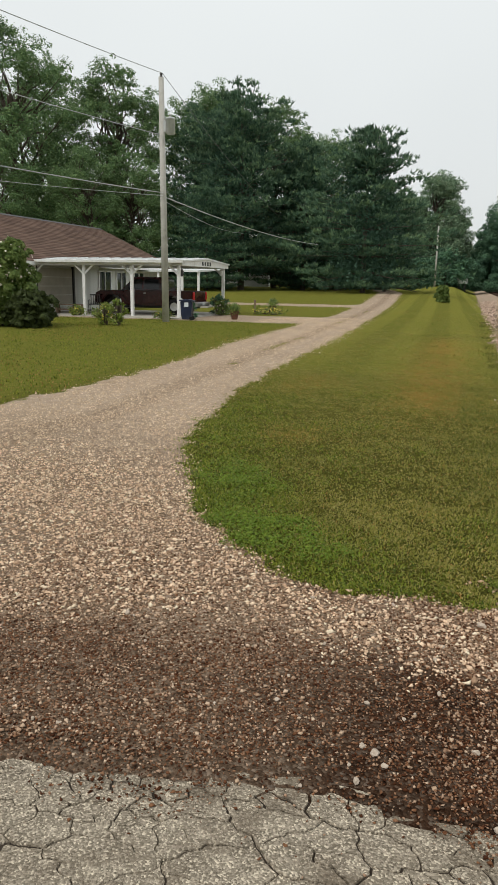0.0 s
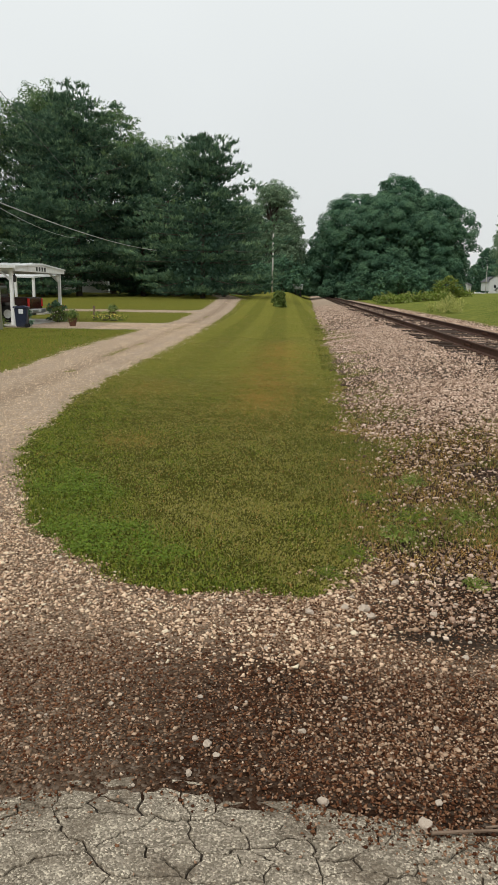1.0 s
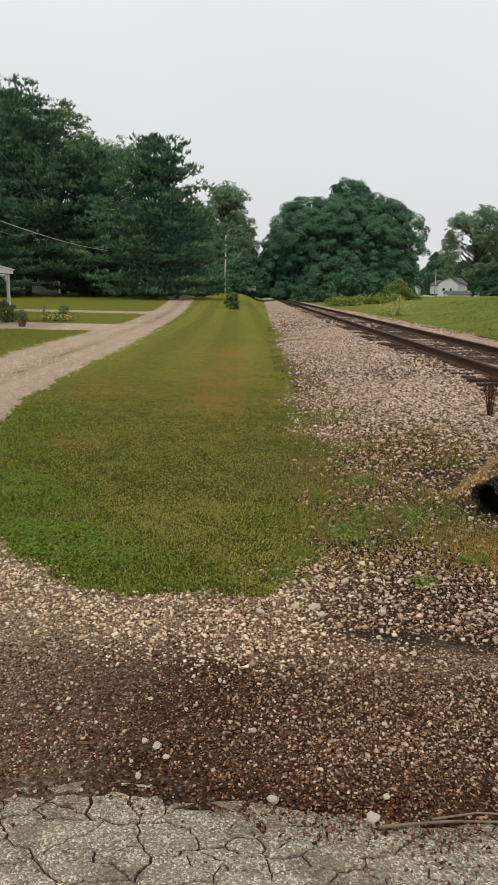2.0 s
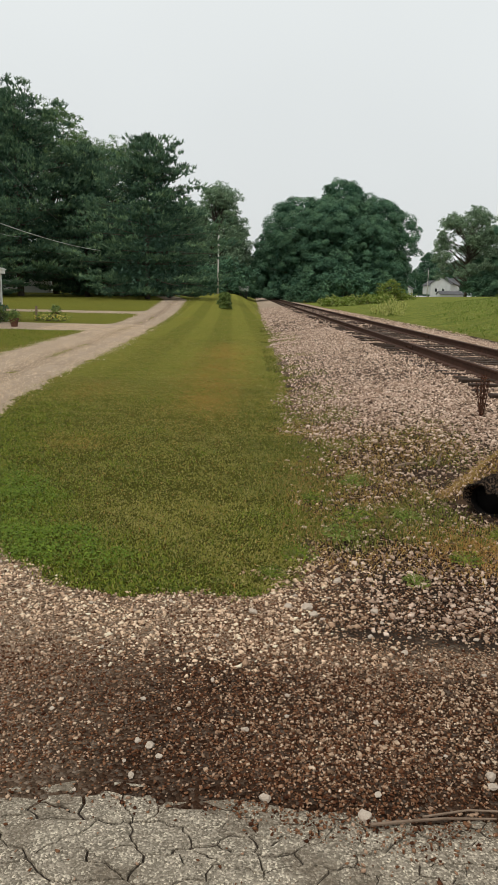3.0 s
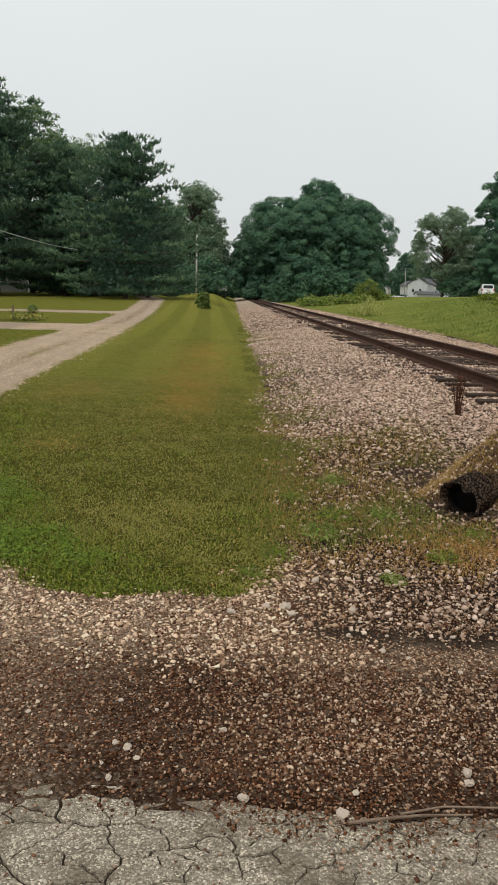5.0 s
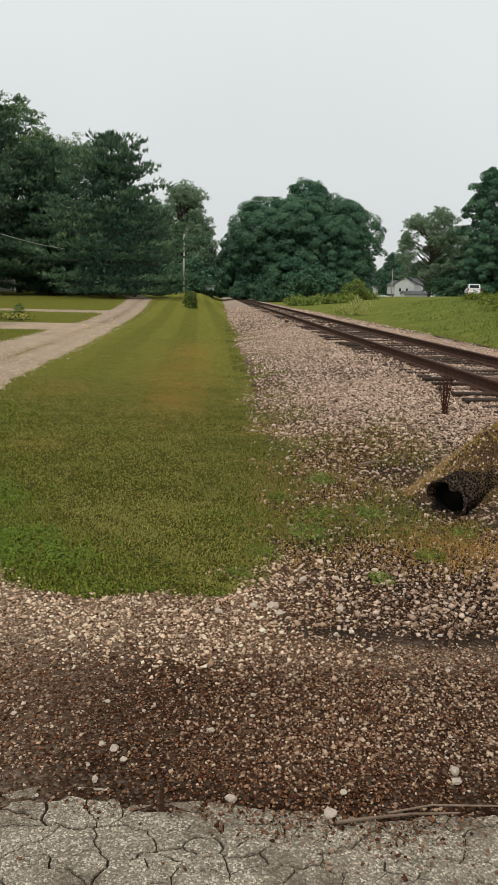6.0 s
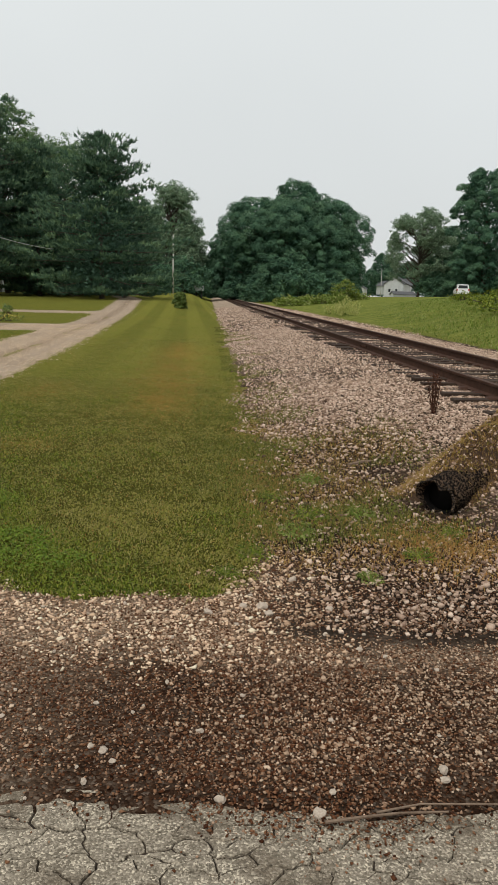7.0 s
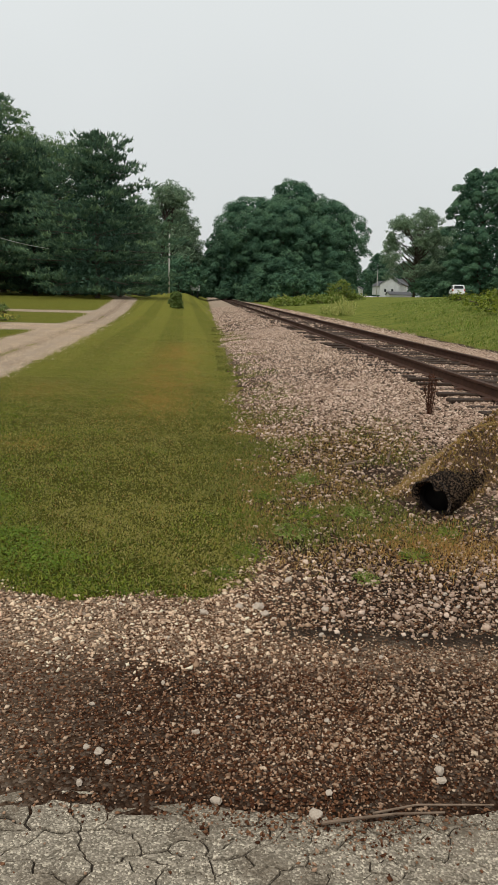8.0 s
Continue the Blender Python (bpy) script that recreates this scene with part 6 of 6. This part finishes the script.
# ---- the culvert pipe, the post and bits by the track ----
def culvert(at):
    """A corrugated pipe with a torn mouth, half sunk in soil."""
    t = thing("culvert_pipe", "black corrugated plastic culvert pipe with a torn open mouth", "pipe", at=at)
    bm = bmesh.new()
    seg, n, rings = 28, 150, []
    for i in range(n):
        s = i * 0.014
        rr = 0.146 + 0.015 * math.sin(2 * math.pi * s / 0.056)
        ring = []
        for k in range(seg):
            a = 2 * math.pi * k / seg
            cut = 0.1 * max(0, noise.noise(Vector((math.cos(a) * 1.7, math.sin(a) * 1.7, 3.0)))) * max(0, 1 - i / 14)
            tear = math.exp(-(s / 0.075) ** 2)
            dent = 1 + tear * (0.2 * math.exp(-((a - 0.45) / 0.35) ** 2) + 0.08 * math.exp(-((a - 2.7) / 0.3) ** 2)
                               - 0.5 * math.exp(-((a - 1.9) / 0.36) ** 2) - 0.3 * math.exp(-((a - 5.8) / 0.4) ** 2))
            ring.append(bm.verts.new((s + cut, math.cos(a) * rr * dent, math.sin(a) * rr * dent)))
        rings.append(ring)
    for p, q in zip(rings, rings[1:]):
        for k in range(seg):
            bm.faces.new((p[k], p[(k + 1) % seg], q[(k + 1) % seg], q[k]))
    bmesh.ops.solidify(bm, geom=list(bm.faces), thickness=0.008)
    body = part("pipe_wall", bm, MAT["pipe"], t, smooth=True)
    # sleeve closed by a near-black disc, added for the shade deep inside
    bm, rings = bmesh.new(), []
    for s, rr in ((0.06, 0.126), (0.1, 0.124), (0.14, 0.12)):
        rings.append([bm.verts.new((s, math.cos(2 * math.pi * k / 24) * rr, math.sin(2 * math.pi * k / 24) * rr)) for k in range(24)])
    for p, q in zip(rings, rings[1:]):
        for k in range(24):
            bm.faces.new((p[k], q[k], q[(k + 1) % 24], p[(k + 1) % 24]))
    bm.faces.new(rings[-1])
    part("mouth_shade_plug", bm, MAT["mouth_shade"], body, "black sleeve and end disc added as the dark depth of the pipe", smooth=True)
    bm = bmesh.new()
    for k in range(9):
        a = 2.2 + 0.16 * k
        p0 = (0.0, math.cos(a) * 0.145, math.sin(a) * 0.145)
        rod(bm, p0, (-0.05 - 0.02 * math.sin(k * 2.1), math.cos(a) * 0.17, math.sin(a) * 0.17), 0.014, 0.005, 5)
    part("torn_flap", bm, MAT["pipe"], body, "torn ragged lip")
    return t


culvert(pose(1.72, 5.22, 0.115, 0, -4, 48))
# soil heaped behind and over the pipe
ca, sa = math.cos(radians(48)), math.sin(radians(48))


def mound_at(u, w):
    """Place on the mound, u along the pipe and w across it."""
    u, w = np.asarray(u, dtype=float), np.asarray(w, dtype=float)
    x, y = 2.53 + u * ca - w * sa, 6.14 + u * sa + w * ca
    h = 0.37 * np.clip(1 - u ** 6, 0, 1) ** 0.6 * np.exp(-(np.maximum(0, -w) / 0.13) ** 2 - (np.maximum(0, w) / 0.34) ** 2) * (1 - 0.08 * u)
    return x, y, land(x, y) + h * (1 + 0.22 * fbm(x, y, 9, 91) + 0.1 * fbm(x, y, 34, 92)) - 0.035 * (1 - np.clip(h / 0.12, 0, 1))


uu, ww = np.meshgrid(np.linspace(-1.0, 1.0, 70), np.linspace(-0.5, 0.75, 50))
X, Y, Z = mound_at(uu.ravel(), ww.ravel())
ii = np.arange(70 * 50).reshape(50, 70)
me = mesh_from("soil_mound", np.stack([X, Y, Z], 1), np.stack([ii[:-1, :-1], ii[:-1, 1:], ii[1:, 1:], ii[1:, :-1]], -1).reshape(-1, 4), [MAT["soil"]], smooth=True)
tagged(new("soil_mound", me), "mound of brown soil and dry grass over the pipe", "mound")
X, Y, Z = mound_at(rg.uniform(-0.98, 0.98, 22000), rg.uniform(-0.22, 0.7, 22000))
blades("grass", X, Y, rg.uniform(0.01, 0.034, 22000), np.full(22000, 0.007), MAT["dry"], "dry grass on the soil mound", rg, 1.5, base=Z)
X, Y, Z = mound_at(rg.uniform(-0.98, 0.98, 2600), rg.uniform(-0.35, 0.75, 2600))
scatter_rocks("gravel", X, Y, np.clip(rg.lognormal(-4.3, 0.35, 2600), 0.007, 0.03), MAT["ballast"], "small stones in the soil mound", rg, base=Z)

x, y = field(22000, 0.8, 2.6, 3.6, 6.2, lambda x, y: np.exp(-((x - 1.55) / 0.42) ** 2 - ((y - 4.55) / 0.4) ** 2))
blades("grass", x, y, rg.uniform(0.014, 0.045, len(x)), np.full(len(x), 0.006), MAT["straw"], "matted orange straw before the pipe", rg, 1.4)
dock = thing("dead_weed", "dead rust-brown dock weed standing in the ballast", "weed", at=pose(2.66, 8.42, land1(2.66, 8.42)))
rd_ = np.random.default_rng(131)
bm, seeds_at = bmesh.new(), []
for k in range(7):
    foot_ = Vector((rd_.normal(0, 0.018), rd_.normal(0, 0.018), -0.03))
    top_ = Vector((rd_.normal(0, 0.055), rd_.normal(0, 0.03), rd_.uniform(0.36, 0.52)))
    rod(bm, foot_, top_, 0.008, 0.004, 5)
    seeds_at += [foot_.lerp(top_, f) for f in rd_.uniform(0.12, 1.0, 60)]
part("stems", bm, MAT["rust"], dock)
seeds_at = np.array(seeds_at) + rd_.normal(0, 0.012, (len(seeds_at), 3))
v, f = leaf_quads(seeds_at, unit(rd_.normal(size=seeds_at.shape)), np.full(len(seeds_at), 0.014), rd_, 0.5)
o = new("seed_heads", mesh_from("seed_heads", v, f, [MAT["dead_seed"]]))
o.parent = dock


def stick(pts, r0, name="stick", label="dry brown stick lying on the ground"):
    bm = bmesh.new()
    for i, (a, b) in enumerate(zip(pts, pts[1:])):
        rod(bm, (a[0], a[1], land1(a[0], a[1]) + a[2]), (b[0], b[1], land1(b[0], b[1]) + b[2]), r0 * (1 - 0.15 * i), r0 * (0.85 - 0.15 * i), 6)
    return tagged(part(name, bm, MAT["timber"]), label, "stick")


stick([(0.38, 1.96, 0.012), (0.5, 1.975, 0.016), (0.62, 1.995, 0.012), (0.78, 2.0, 0.01)], 0.006)
stick([(0.55, 2.0, 0.012), (0.7, 2.035, 0.012), (0.95, 2.03, 0.01)], 0.004, label="thin dry twig lying on the road edge")
stick([(1.74, 6.62, 0.02), (1.75, 6.66, 0.07), (1.78, 6.7, 0.1)], 0.013, "wood_scrap", "splintered pale wood scrap standing in dry grass")
stick([(1.36, 6.8, 0.005), (1.5, 6.83, 0.015), (1.58, 6.81, 0.01)], 0.02, "wood_scrap", "dark rotten wood scrap in dry grass")

# ---- plants and pots by the house ----
def shrub(name, at, seed, h, w, leaves, leaf, mat, label, flower=None, category="bush"):
    bm, crown_me = dome_tree(seed, h, w, leaves, leaf, 70, mat) if leaves > 3000 else broadleaf(seed, h, w, 0.03 * h, leaves, leaf, 20, mat, 0.0, 3, 1.0)
    t = thing(name, label, category, at=pose(at[0], at[1], land1(*at)))
    part("stem", bm, MAT["bark"], t)
    c = new("foliage", crown_me)
    c.parent = t
    if flower:
        r = np.random.default_rng(seed + 1)
        n = flower[1]
        d = unit(r.normal(size=(n, 3)) * [1, 1, 0.8] + [0, 0, 0.3])
        pos = np.array([0, 0, h * 0.52]) + d * np.array([w * 0.5, w * 0.5, h * 0.48]) * r.uniform(0.75, 1.0, (n, 1))
        v, f = leaf_quads(pos, d, np.full(n, flower[2]), r, 0.9)
        o = new("blossom", mesh_from("blossom", v, f, [MAT[flower[0]]]))
        o.parent = t
    return t


shrub("flowering_shrub", (-16.1, 23.0), 201, 3.2, 2.7, 24000, 0.05, "shrub", "tall flowering shrub with pale blossoms on the lawn", ("blossom", 220, 0.045))
shrub("clipped_bush", (-14.6, 22.5), 202, 1.3, 1.7, 12000, 0.045, "dark_shrub", "low dark clipped bush in front of the house")
shrub("lawn_bush", (-2.25, 60), 203, 1.35, 1.15, 7000, 0.05, "shrub", "small green bush on the mown lawn")
shrub("garden_plant", (-12.6, 25.0), 204, 1.0, 0.8, 900, 0.04, "weed", "leafy yellow-green garden plant")
shrub("garden_plant", (-13.3, 25.4), 205, 0.8, 0.9, 800, 0.04, "weed", "leafy garden plant beside the pole", ("yellow_flower", 40, 0.035))
shrub("garden_plant", (-13.0, 30.3), 206, 0.35, 0.9, 500, 0.04, "shrub", "low flowers at the carport edge", ("yellow_flower", 40, 0.03))
shrub("garden_plant", (-16.2, 30.6), 207, 0.4, 1.1, 500, 0.04, "shrub", "low flowers at the carport edge", ("blossom", 40, 0.03))
shrub("garden_plant", (-12.0, 31.0), 208, 0.75, 0.6, 500, 0.05, "maple", "dark leafy plant at the foot of a carport post")
shrub("flower_bush", (-12.4, 36.2), 209, 1.0, 1.0, 900, 0.05, "maple", "dark bush with red flowers behind the pickup", ("red_flower", 16, 0.04))
shrub("flower_bush", (-12.0, 35.2), 210, 0.7, 0.8, 600, 0.05, "shrub", "small flowering bush behind the pickup", ("blossom", 40, 0.04))
shrub("flower_bed_plants", (-10.3, 38.0), 211, 0.4, 1.9, 900, 0.04, "weed", "low yellow flowers in a small bed", ("yellow_flower", 120, 0.04))
shrub("garden_plant", (-17.6, 30.9), 212, 0.45, 0.9, 500, 0.04, "weed", "low plants before the porch", ("yellow_flower", 30, 0.03))


def flower_pot(at, s, seed):
    t = thing("flower_pot", "dark clay pot with a leafy flowering plant", "pot", "pots by the carport", at=pose(at[0], at[1], land1(*at)))
    part("pot", lathe(bmesh.new(), [(0.13 * s, 0), (0.18 * s, 0.3 * s), (0.2 * s, 0.3 * s), (0.2 * s, 0.36 * s), (0.16 * s, 0.36 * s), (0.15 * s, 0.3 * s)], 18), MAT["terracotta"], t)
    r = np.random.default_rng(seed)
    n = 260
    d = unit(r.normal(size=(n, 3)) + [0, 0, 0.6])
    v, f = leaf_quads(np.array([0, 0, 0.42 * s]) + d * r.uniform(0.1, 0.34, (n, 1)) * s, d, np.full(n, 0.05), r)
    o = tagged(new("foliage", mesh_from("foliage", v, f, [MAT["shrub"]])), kind="stuff")
    o.parent = t
    return t


flower_pot((-10.15, 31.6), 1.0, 301)
flower_pot((-10.6, 40.0), 1.1, 302)
post2 = thing("garden_post", "pale short garden post in the flower bed", "post", at=pose(-11.1, 38.2, land1(-11.1, 38.2)))
part("stake", boxm(-0.05, -0.05, -0.1, 0.05, 0.05, 0.75, bevel=0.01), MAT["timber"], post2)

def patio_chair(at):
    t = thing("patio_chair", "dark metal patio chair on the porch", "chair", at=at)
    part("seat", boxm(-0.25, -0.25, 0.42, 0.25, 0.25, 0.46, bevel=0.012), MAT["dark_trim"], t)
    bm = bmesh.new()
    box(bm, -0.25, 0.23, 0.86, 0.25, 0.27, 0.92)
    for k in range(5):
        box(bm, -0.22 + 0.1 * k, 0.235, 0.46, -0.18 + 0.1 * k, 0.26, 0.86)
    part("backrest", bm, MAT["dark_trim"], t)
    for sx in (-1, 1):
        part("armrest", boxm(sx * 0.25, -0.24, 0.62, sx * 0.29, 0.25, 0.66, bevel=0.01), MAT["dark_trim"], t)
        for sy in (-1, 1):
            part("leg", rodm((sx * 0.26, sy * 0.23, 0), (sx * 0.26, sy * 0.23, 0.64), 0.016, seg=8), MAT["dark_trim"], t)
    return t


patio_chair(pose(-17.9, 33.2, 0.035, 0, 0, 20))
bench = thing("bench", "low weathered wooden bench before the garage door", "bench", at=pose(-18.9, 32.6, 0.035, 0, 0, 8))
for k in range(3):
    part("seat_board", boxm(-0.8, -0.22 + 0.15 * k, 0.4, 0.8, -0.09 + 0.15 * k, 0.44, bevel=0.008), MAT["timber"], bench)
for sx in (-0.65, 0.65):
    part("leg", boxm(sx - 0.05, -0.2, 0, sx + 0.05, 0.2, 0.4, bevel=0.008), MAT["timber"], bench)
part("brace", boxm(-0.65, -0.03, 0.15, 0.65, 0.03, 0.22), MAT["timber"], bench)

# ---- tall weeds on the bank ----
shrub("weed_clump", (20, 110), 221, 3.0, 4.0, 2600, 0.1, "weed", "leafy weeds at the edge of the bank")
def tall_weed(at, seed, h, w, n):
    """A loose sheaf of upright stalks with pale seed heads."""
    r = np.random.default_rng(seed)
    t = thing("tall_weeds", "pale yellow seeding tall weeds at the foot of the bank", "weeds", "seeding weeds on the bank", at=pose(at[0], at[1], land1(*at)))
    bm = bmesh.new()
    pos = []
    for _ in range(n):
        a, q = r.uniform(0, 6.28), w * r.uniform(0, 1) ** 0.7
        foot = (q * math.cos(a), q * math.sin(a), -0.03)
        hh = h * r.uniform(0.45, 1.05) * (1 - 0.4 * q / w)
        tip = (foot[0] + r.normal(0, 0.14) * hh, foot[1] + r.normal(0, 0.14) * hh, hh)
        rod(bm, foot, tip, 0.014, 0.006, 4)
        for k in range(9):
            f = r.uniform(0.25, 1.05)
            pos.append([foot[i] + (tip[i] - foot[i]) * f + r.normal(0, 0.035) for i in range(3)])
    part("stalks", bm, MAT["weed"], t)
    pos = np.array(pos)
    v, f = leaf_quads(pos, unit(r.normal(0, 1, pos.shape) * [1, 1, 0.4]), np.full(len(pos), 0.075), r, 0.4)
    o = new("seed_heads", mesh_from("seed_heads", v, f, [MAT["seed_grass"]]))
    o.parent = t


for i, (wx, wy, sz) in enumerate(((9.9, 53, 1.0), (10.5, 56, 1.5), (11.2, 59, 1.2), (10.0, 58, 1.0))):
    tall_weed((wx, wy), 240 + i, sz, 0.9, 60)
for i, (wx, wy) in enumerate(((21, 52), (23, 56), (19.5, 47), (25, 62), (17.5, 50), (14, 36), (12.6, 31))):
    shrub("weed_clump", (wx, wy), 250 + i, 0.25 + 0.08 * (i % 3), 2.6, 1000, 0.06, "lush", "low dark green weeds on the grass bank")
for i, (wx, wy) in enumerate(((11, 96), (13.5, 102), (16, 99), (18.5, 108), (12, 112), (22, 112))):
    shrub("weed_clump", (wx, wy), 230 + i, 0.6 + 0.15 * (i % 3), 4.5, 1800, 0.13, "weed", "leafy weeds along the bank")

# ---- the highway, houses and the car beyond it ----
hv = thing("highway", "distant grey highway on top of the grass bank", "road", kind="structure")
yy = np.linspace(12, 900, 160)
m = len(yy)
hw_v = np.concatenate([np.stack([highway_x(yy) + dx, yy, land(highway_x(yy) + 1, yy) + dz], 1) for dx, dz in ((-0.6, -0.12), (0, 0.03), (8, 0.05), (8.6, -0.1))])
ix = np.arange(m - 1)
hw_f = np.concatenate([np.stack([ix + m * k, ix + m * (k + 1), ix + m * (k + 1) + 1, ix + m * k + 1], 1) for k in range(3)])
o = new("carriageway", mesh_from("carriageway", hw_v, hw_f, [MAT["asphalt"]]))
o.parent = hv


def far_house(at, w, d, h, rise, label, roof_mat="far_roof"):
    t = thing("far_house", label, "house", "houses beyond the highway", at=at)
    body = part("house_body", boxm(-w / 2, -d / 2, -1, w / 2, d / 2, h), MAT["far_white"], t)
    g = prism(bmesh.new(), [(-w / 2, h), (w / 2, h), (0, h + rise)], "y", -d / 2 + 0.02, d / 2 - 0.02)
    part("gable", g, MAT["far_white"], t)
    rf = bmesh.new()
    prism(rf, [(-w / 2 - 0.4, h - 0.1), (0, h + rise + 0.2), (w / 2 + 0.4, h - 0.1), (w / 2 + 0.4, h - 0.3), (0, h + rise), (-w / 2 - 0.4, h - 0.3)], "y", -d / 2 - 0.4, d / 2 + 0.4)
    part("roof", rf, MAT[roof_mat], t)
    for k in range(2):
        x0 = -w * 0.28 + k * w * 0.36
        win = part("window", boxm(x0, -d / 2 - 0.03, 1.0, x0 + 0.9, -d / 2 - 0.01, 2.3), MAT["glass"], body)
        part("window_frame", boxm(x0 - 0.1, -d / 2 - 0.02, 0.9, x0 + 1.0, -d / 2 - 0.004, 2.4), MAT["white"], win)
    return t


far_house(pose(73.5, 290, 2.6, 0, 0, -28), 7.5, 9, 4.2, 2.4, "distant white two-storey gabled house with a grey roof")
far_house(pose(71.5, 300, 3.6, 0, 0, 8), 4.6, 8, 2.6, 1.7, "distant white gabled house with a grey roof")
far_house(pose(78.6, 304, 3.6, 0, 0, 96), 6.5, 7.0, 3.0, 2.4, "distant white house with a steep grey roof")
far_house(pose(73.5, 280, 1.6, 0, 0, 97), 4.0, 8.5, 1.3, 0.8, "distant low garage with a dark roof and white door")
far_house(pose(63.6, 312, 2.6, 0, 0, -20), 5.0, 7.0, 2.4, 1.3, "distant small white cottage")
far_house(pose(-33.5, 108, 1.5, 0, 0, 10), 9.0, 6.0, 2.5, 1.2, "white house glimpsed beneath the pines")
fp = pole((65.0, 280, 2.0), 9.5, (0, 0), 0.14)
fp["label"] = "distant grey utility pole beside the houses"
sb = thing("signal_box", "small pale trackside equipment box on dark legs", "box", at=pose(-1.75, 140, land1(-1.75, 140)))
part("cabinet", boxm(-0.9, -0.35, 1.15, 0.9, 0.35, 2.0, bevel=0.04), MAT["grey_metal"], sb)
for lx in (-0.5, 0.5):
    part("leg", boxm(lx - 0.1, -0.1, -0.3, lx + 0.1, 0.1, 1.15), MAT["dark_trim"], sb)
part("lid", boxm(-0.98, -0.42, 2.0, 0.98, 0.42, 2.07, bevel=0.02), MAT["grey_metal"], sb)



def estate_car(at):
    t = thing("suv_car", "white sport utility car on the distant highway", "car", at=at)
    bm = prism(bmesh.new(), [(-2.3, 0.45), (-2.3, 0.95), (-1.2, 1.1), (2.3, 1.15), (2.35, 0.5)], "y", -0.92, 0.92)
    bmesh.ops.bevel(bm, geom=list(bm.edges), offset=0.07, segments=2, affect="EDGES")
    part("body", bm, MAT["car_white"], t)
    bm = prism(bmesh.new(), [(-1.15, 1.05), (-0.4, 1.68), (-0.1, 1.75), (2.0, 1.74), (2.28, 1.1)], "y", -0.86, 0.86)
    for v in bm.verts:
        if v.co.z > 1.4:
            v.co.y *= 0.85
    bmesh.ops.bevel(bm, geom=list(bm.edges), offset=0.05, segments=2, affect="EDGES")
    cab = part("cabin", bm, MAT["car_white"], t)
    g = bmesh.new()
    g.faces.new([g.verts.new(p) for p in ((2.285, -0.66, 1.2), (2.285, 0.66, 1.2), (2.1, 0.6, 1.62), (2.1, -0.6, 1.62))])
    bmesh.ops.solidify(g, geom=list(g.faces), thickness=-0.015)
    part("rear_window", g, MAT["glass"], cab)
    for s in (-1, 1):
        g = bmesh.new()
        for a0, a1, b0, b1 in ((-0.75, 0.4, -0.25, 0.4), (0.5, 1.25, 0.5, 1.2), (1.35, 2.0, 1.3, 1.85)):
            g.faces.new([g.verts.new(p) for p in ((a0, s * 0.85, 1.18), (a1, s * 0.85, 1.18), (b1, s * 0.765, 1.6), (b0, s * 0.765, 1.6))])
        bmesh.ops.solidify(g, geom=list(g.faces), thickness=0.03)
        part("side_windows", g, MAT["glass"], cab)
        part("tail_light", boxm(2.28, s * 0.72, 0.85, 2.37, s * 0.9, 1.12, bevel=0.02), MAT["tail_light"], t)
        for x in (-1.45, 1.45):
            w = part("wheel", lathe(bmesh.new(), [(0.2, -0.12), (0.32, -0.12), (0.36, -0.08), (0.36, 0.08), (0.32, 0.12), (0.2, 0.12)], 18), MAT["tyre"], t)
            w.matrix_basis = pose(x, s * 0.8, 0.36, 90)
            part("rim", lathe(bmesh.new(), [(0.05, -0.125), (0.2, -0.13), (0.2, 0.13), (0.05, 0.125)], 14), MAT["chrome"], w)
    part("bumper", boxm(2.3, -0.88, 0.42, 2.44, 0.88, 0.66, bevel=0.03), MAT["car_white"], t)
    part("number_plate", boxm(2.372, -0.16, 0.75, 2.38, 0.16, 0.88), MAT["plate"], t)
    return t


cx_, cy_ = float(highway_x(107)) + 1.6, 107
estate_car(pose(cx_, cy_, land1(float(highway_x(107)) + 1, 107) + 0.05, 0, 0, -103.2))
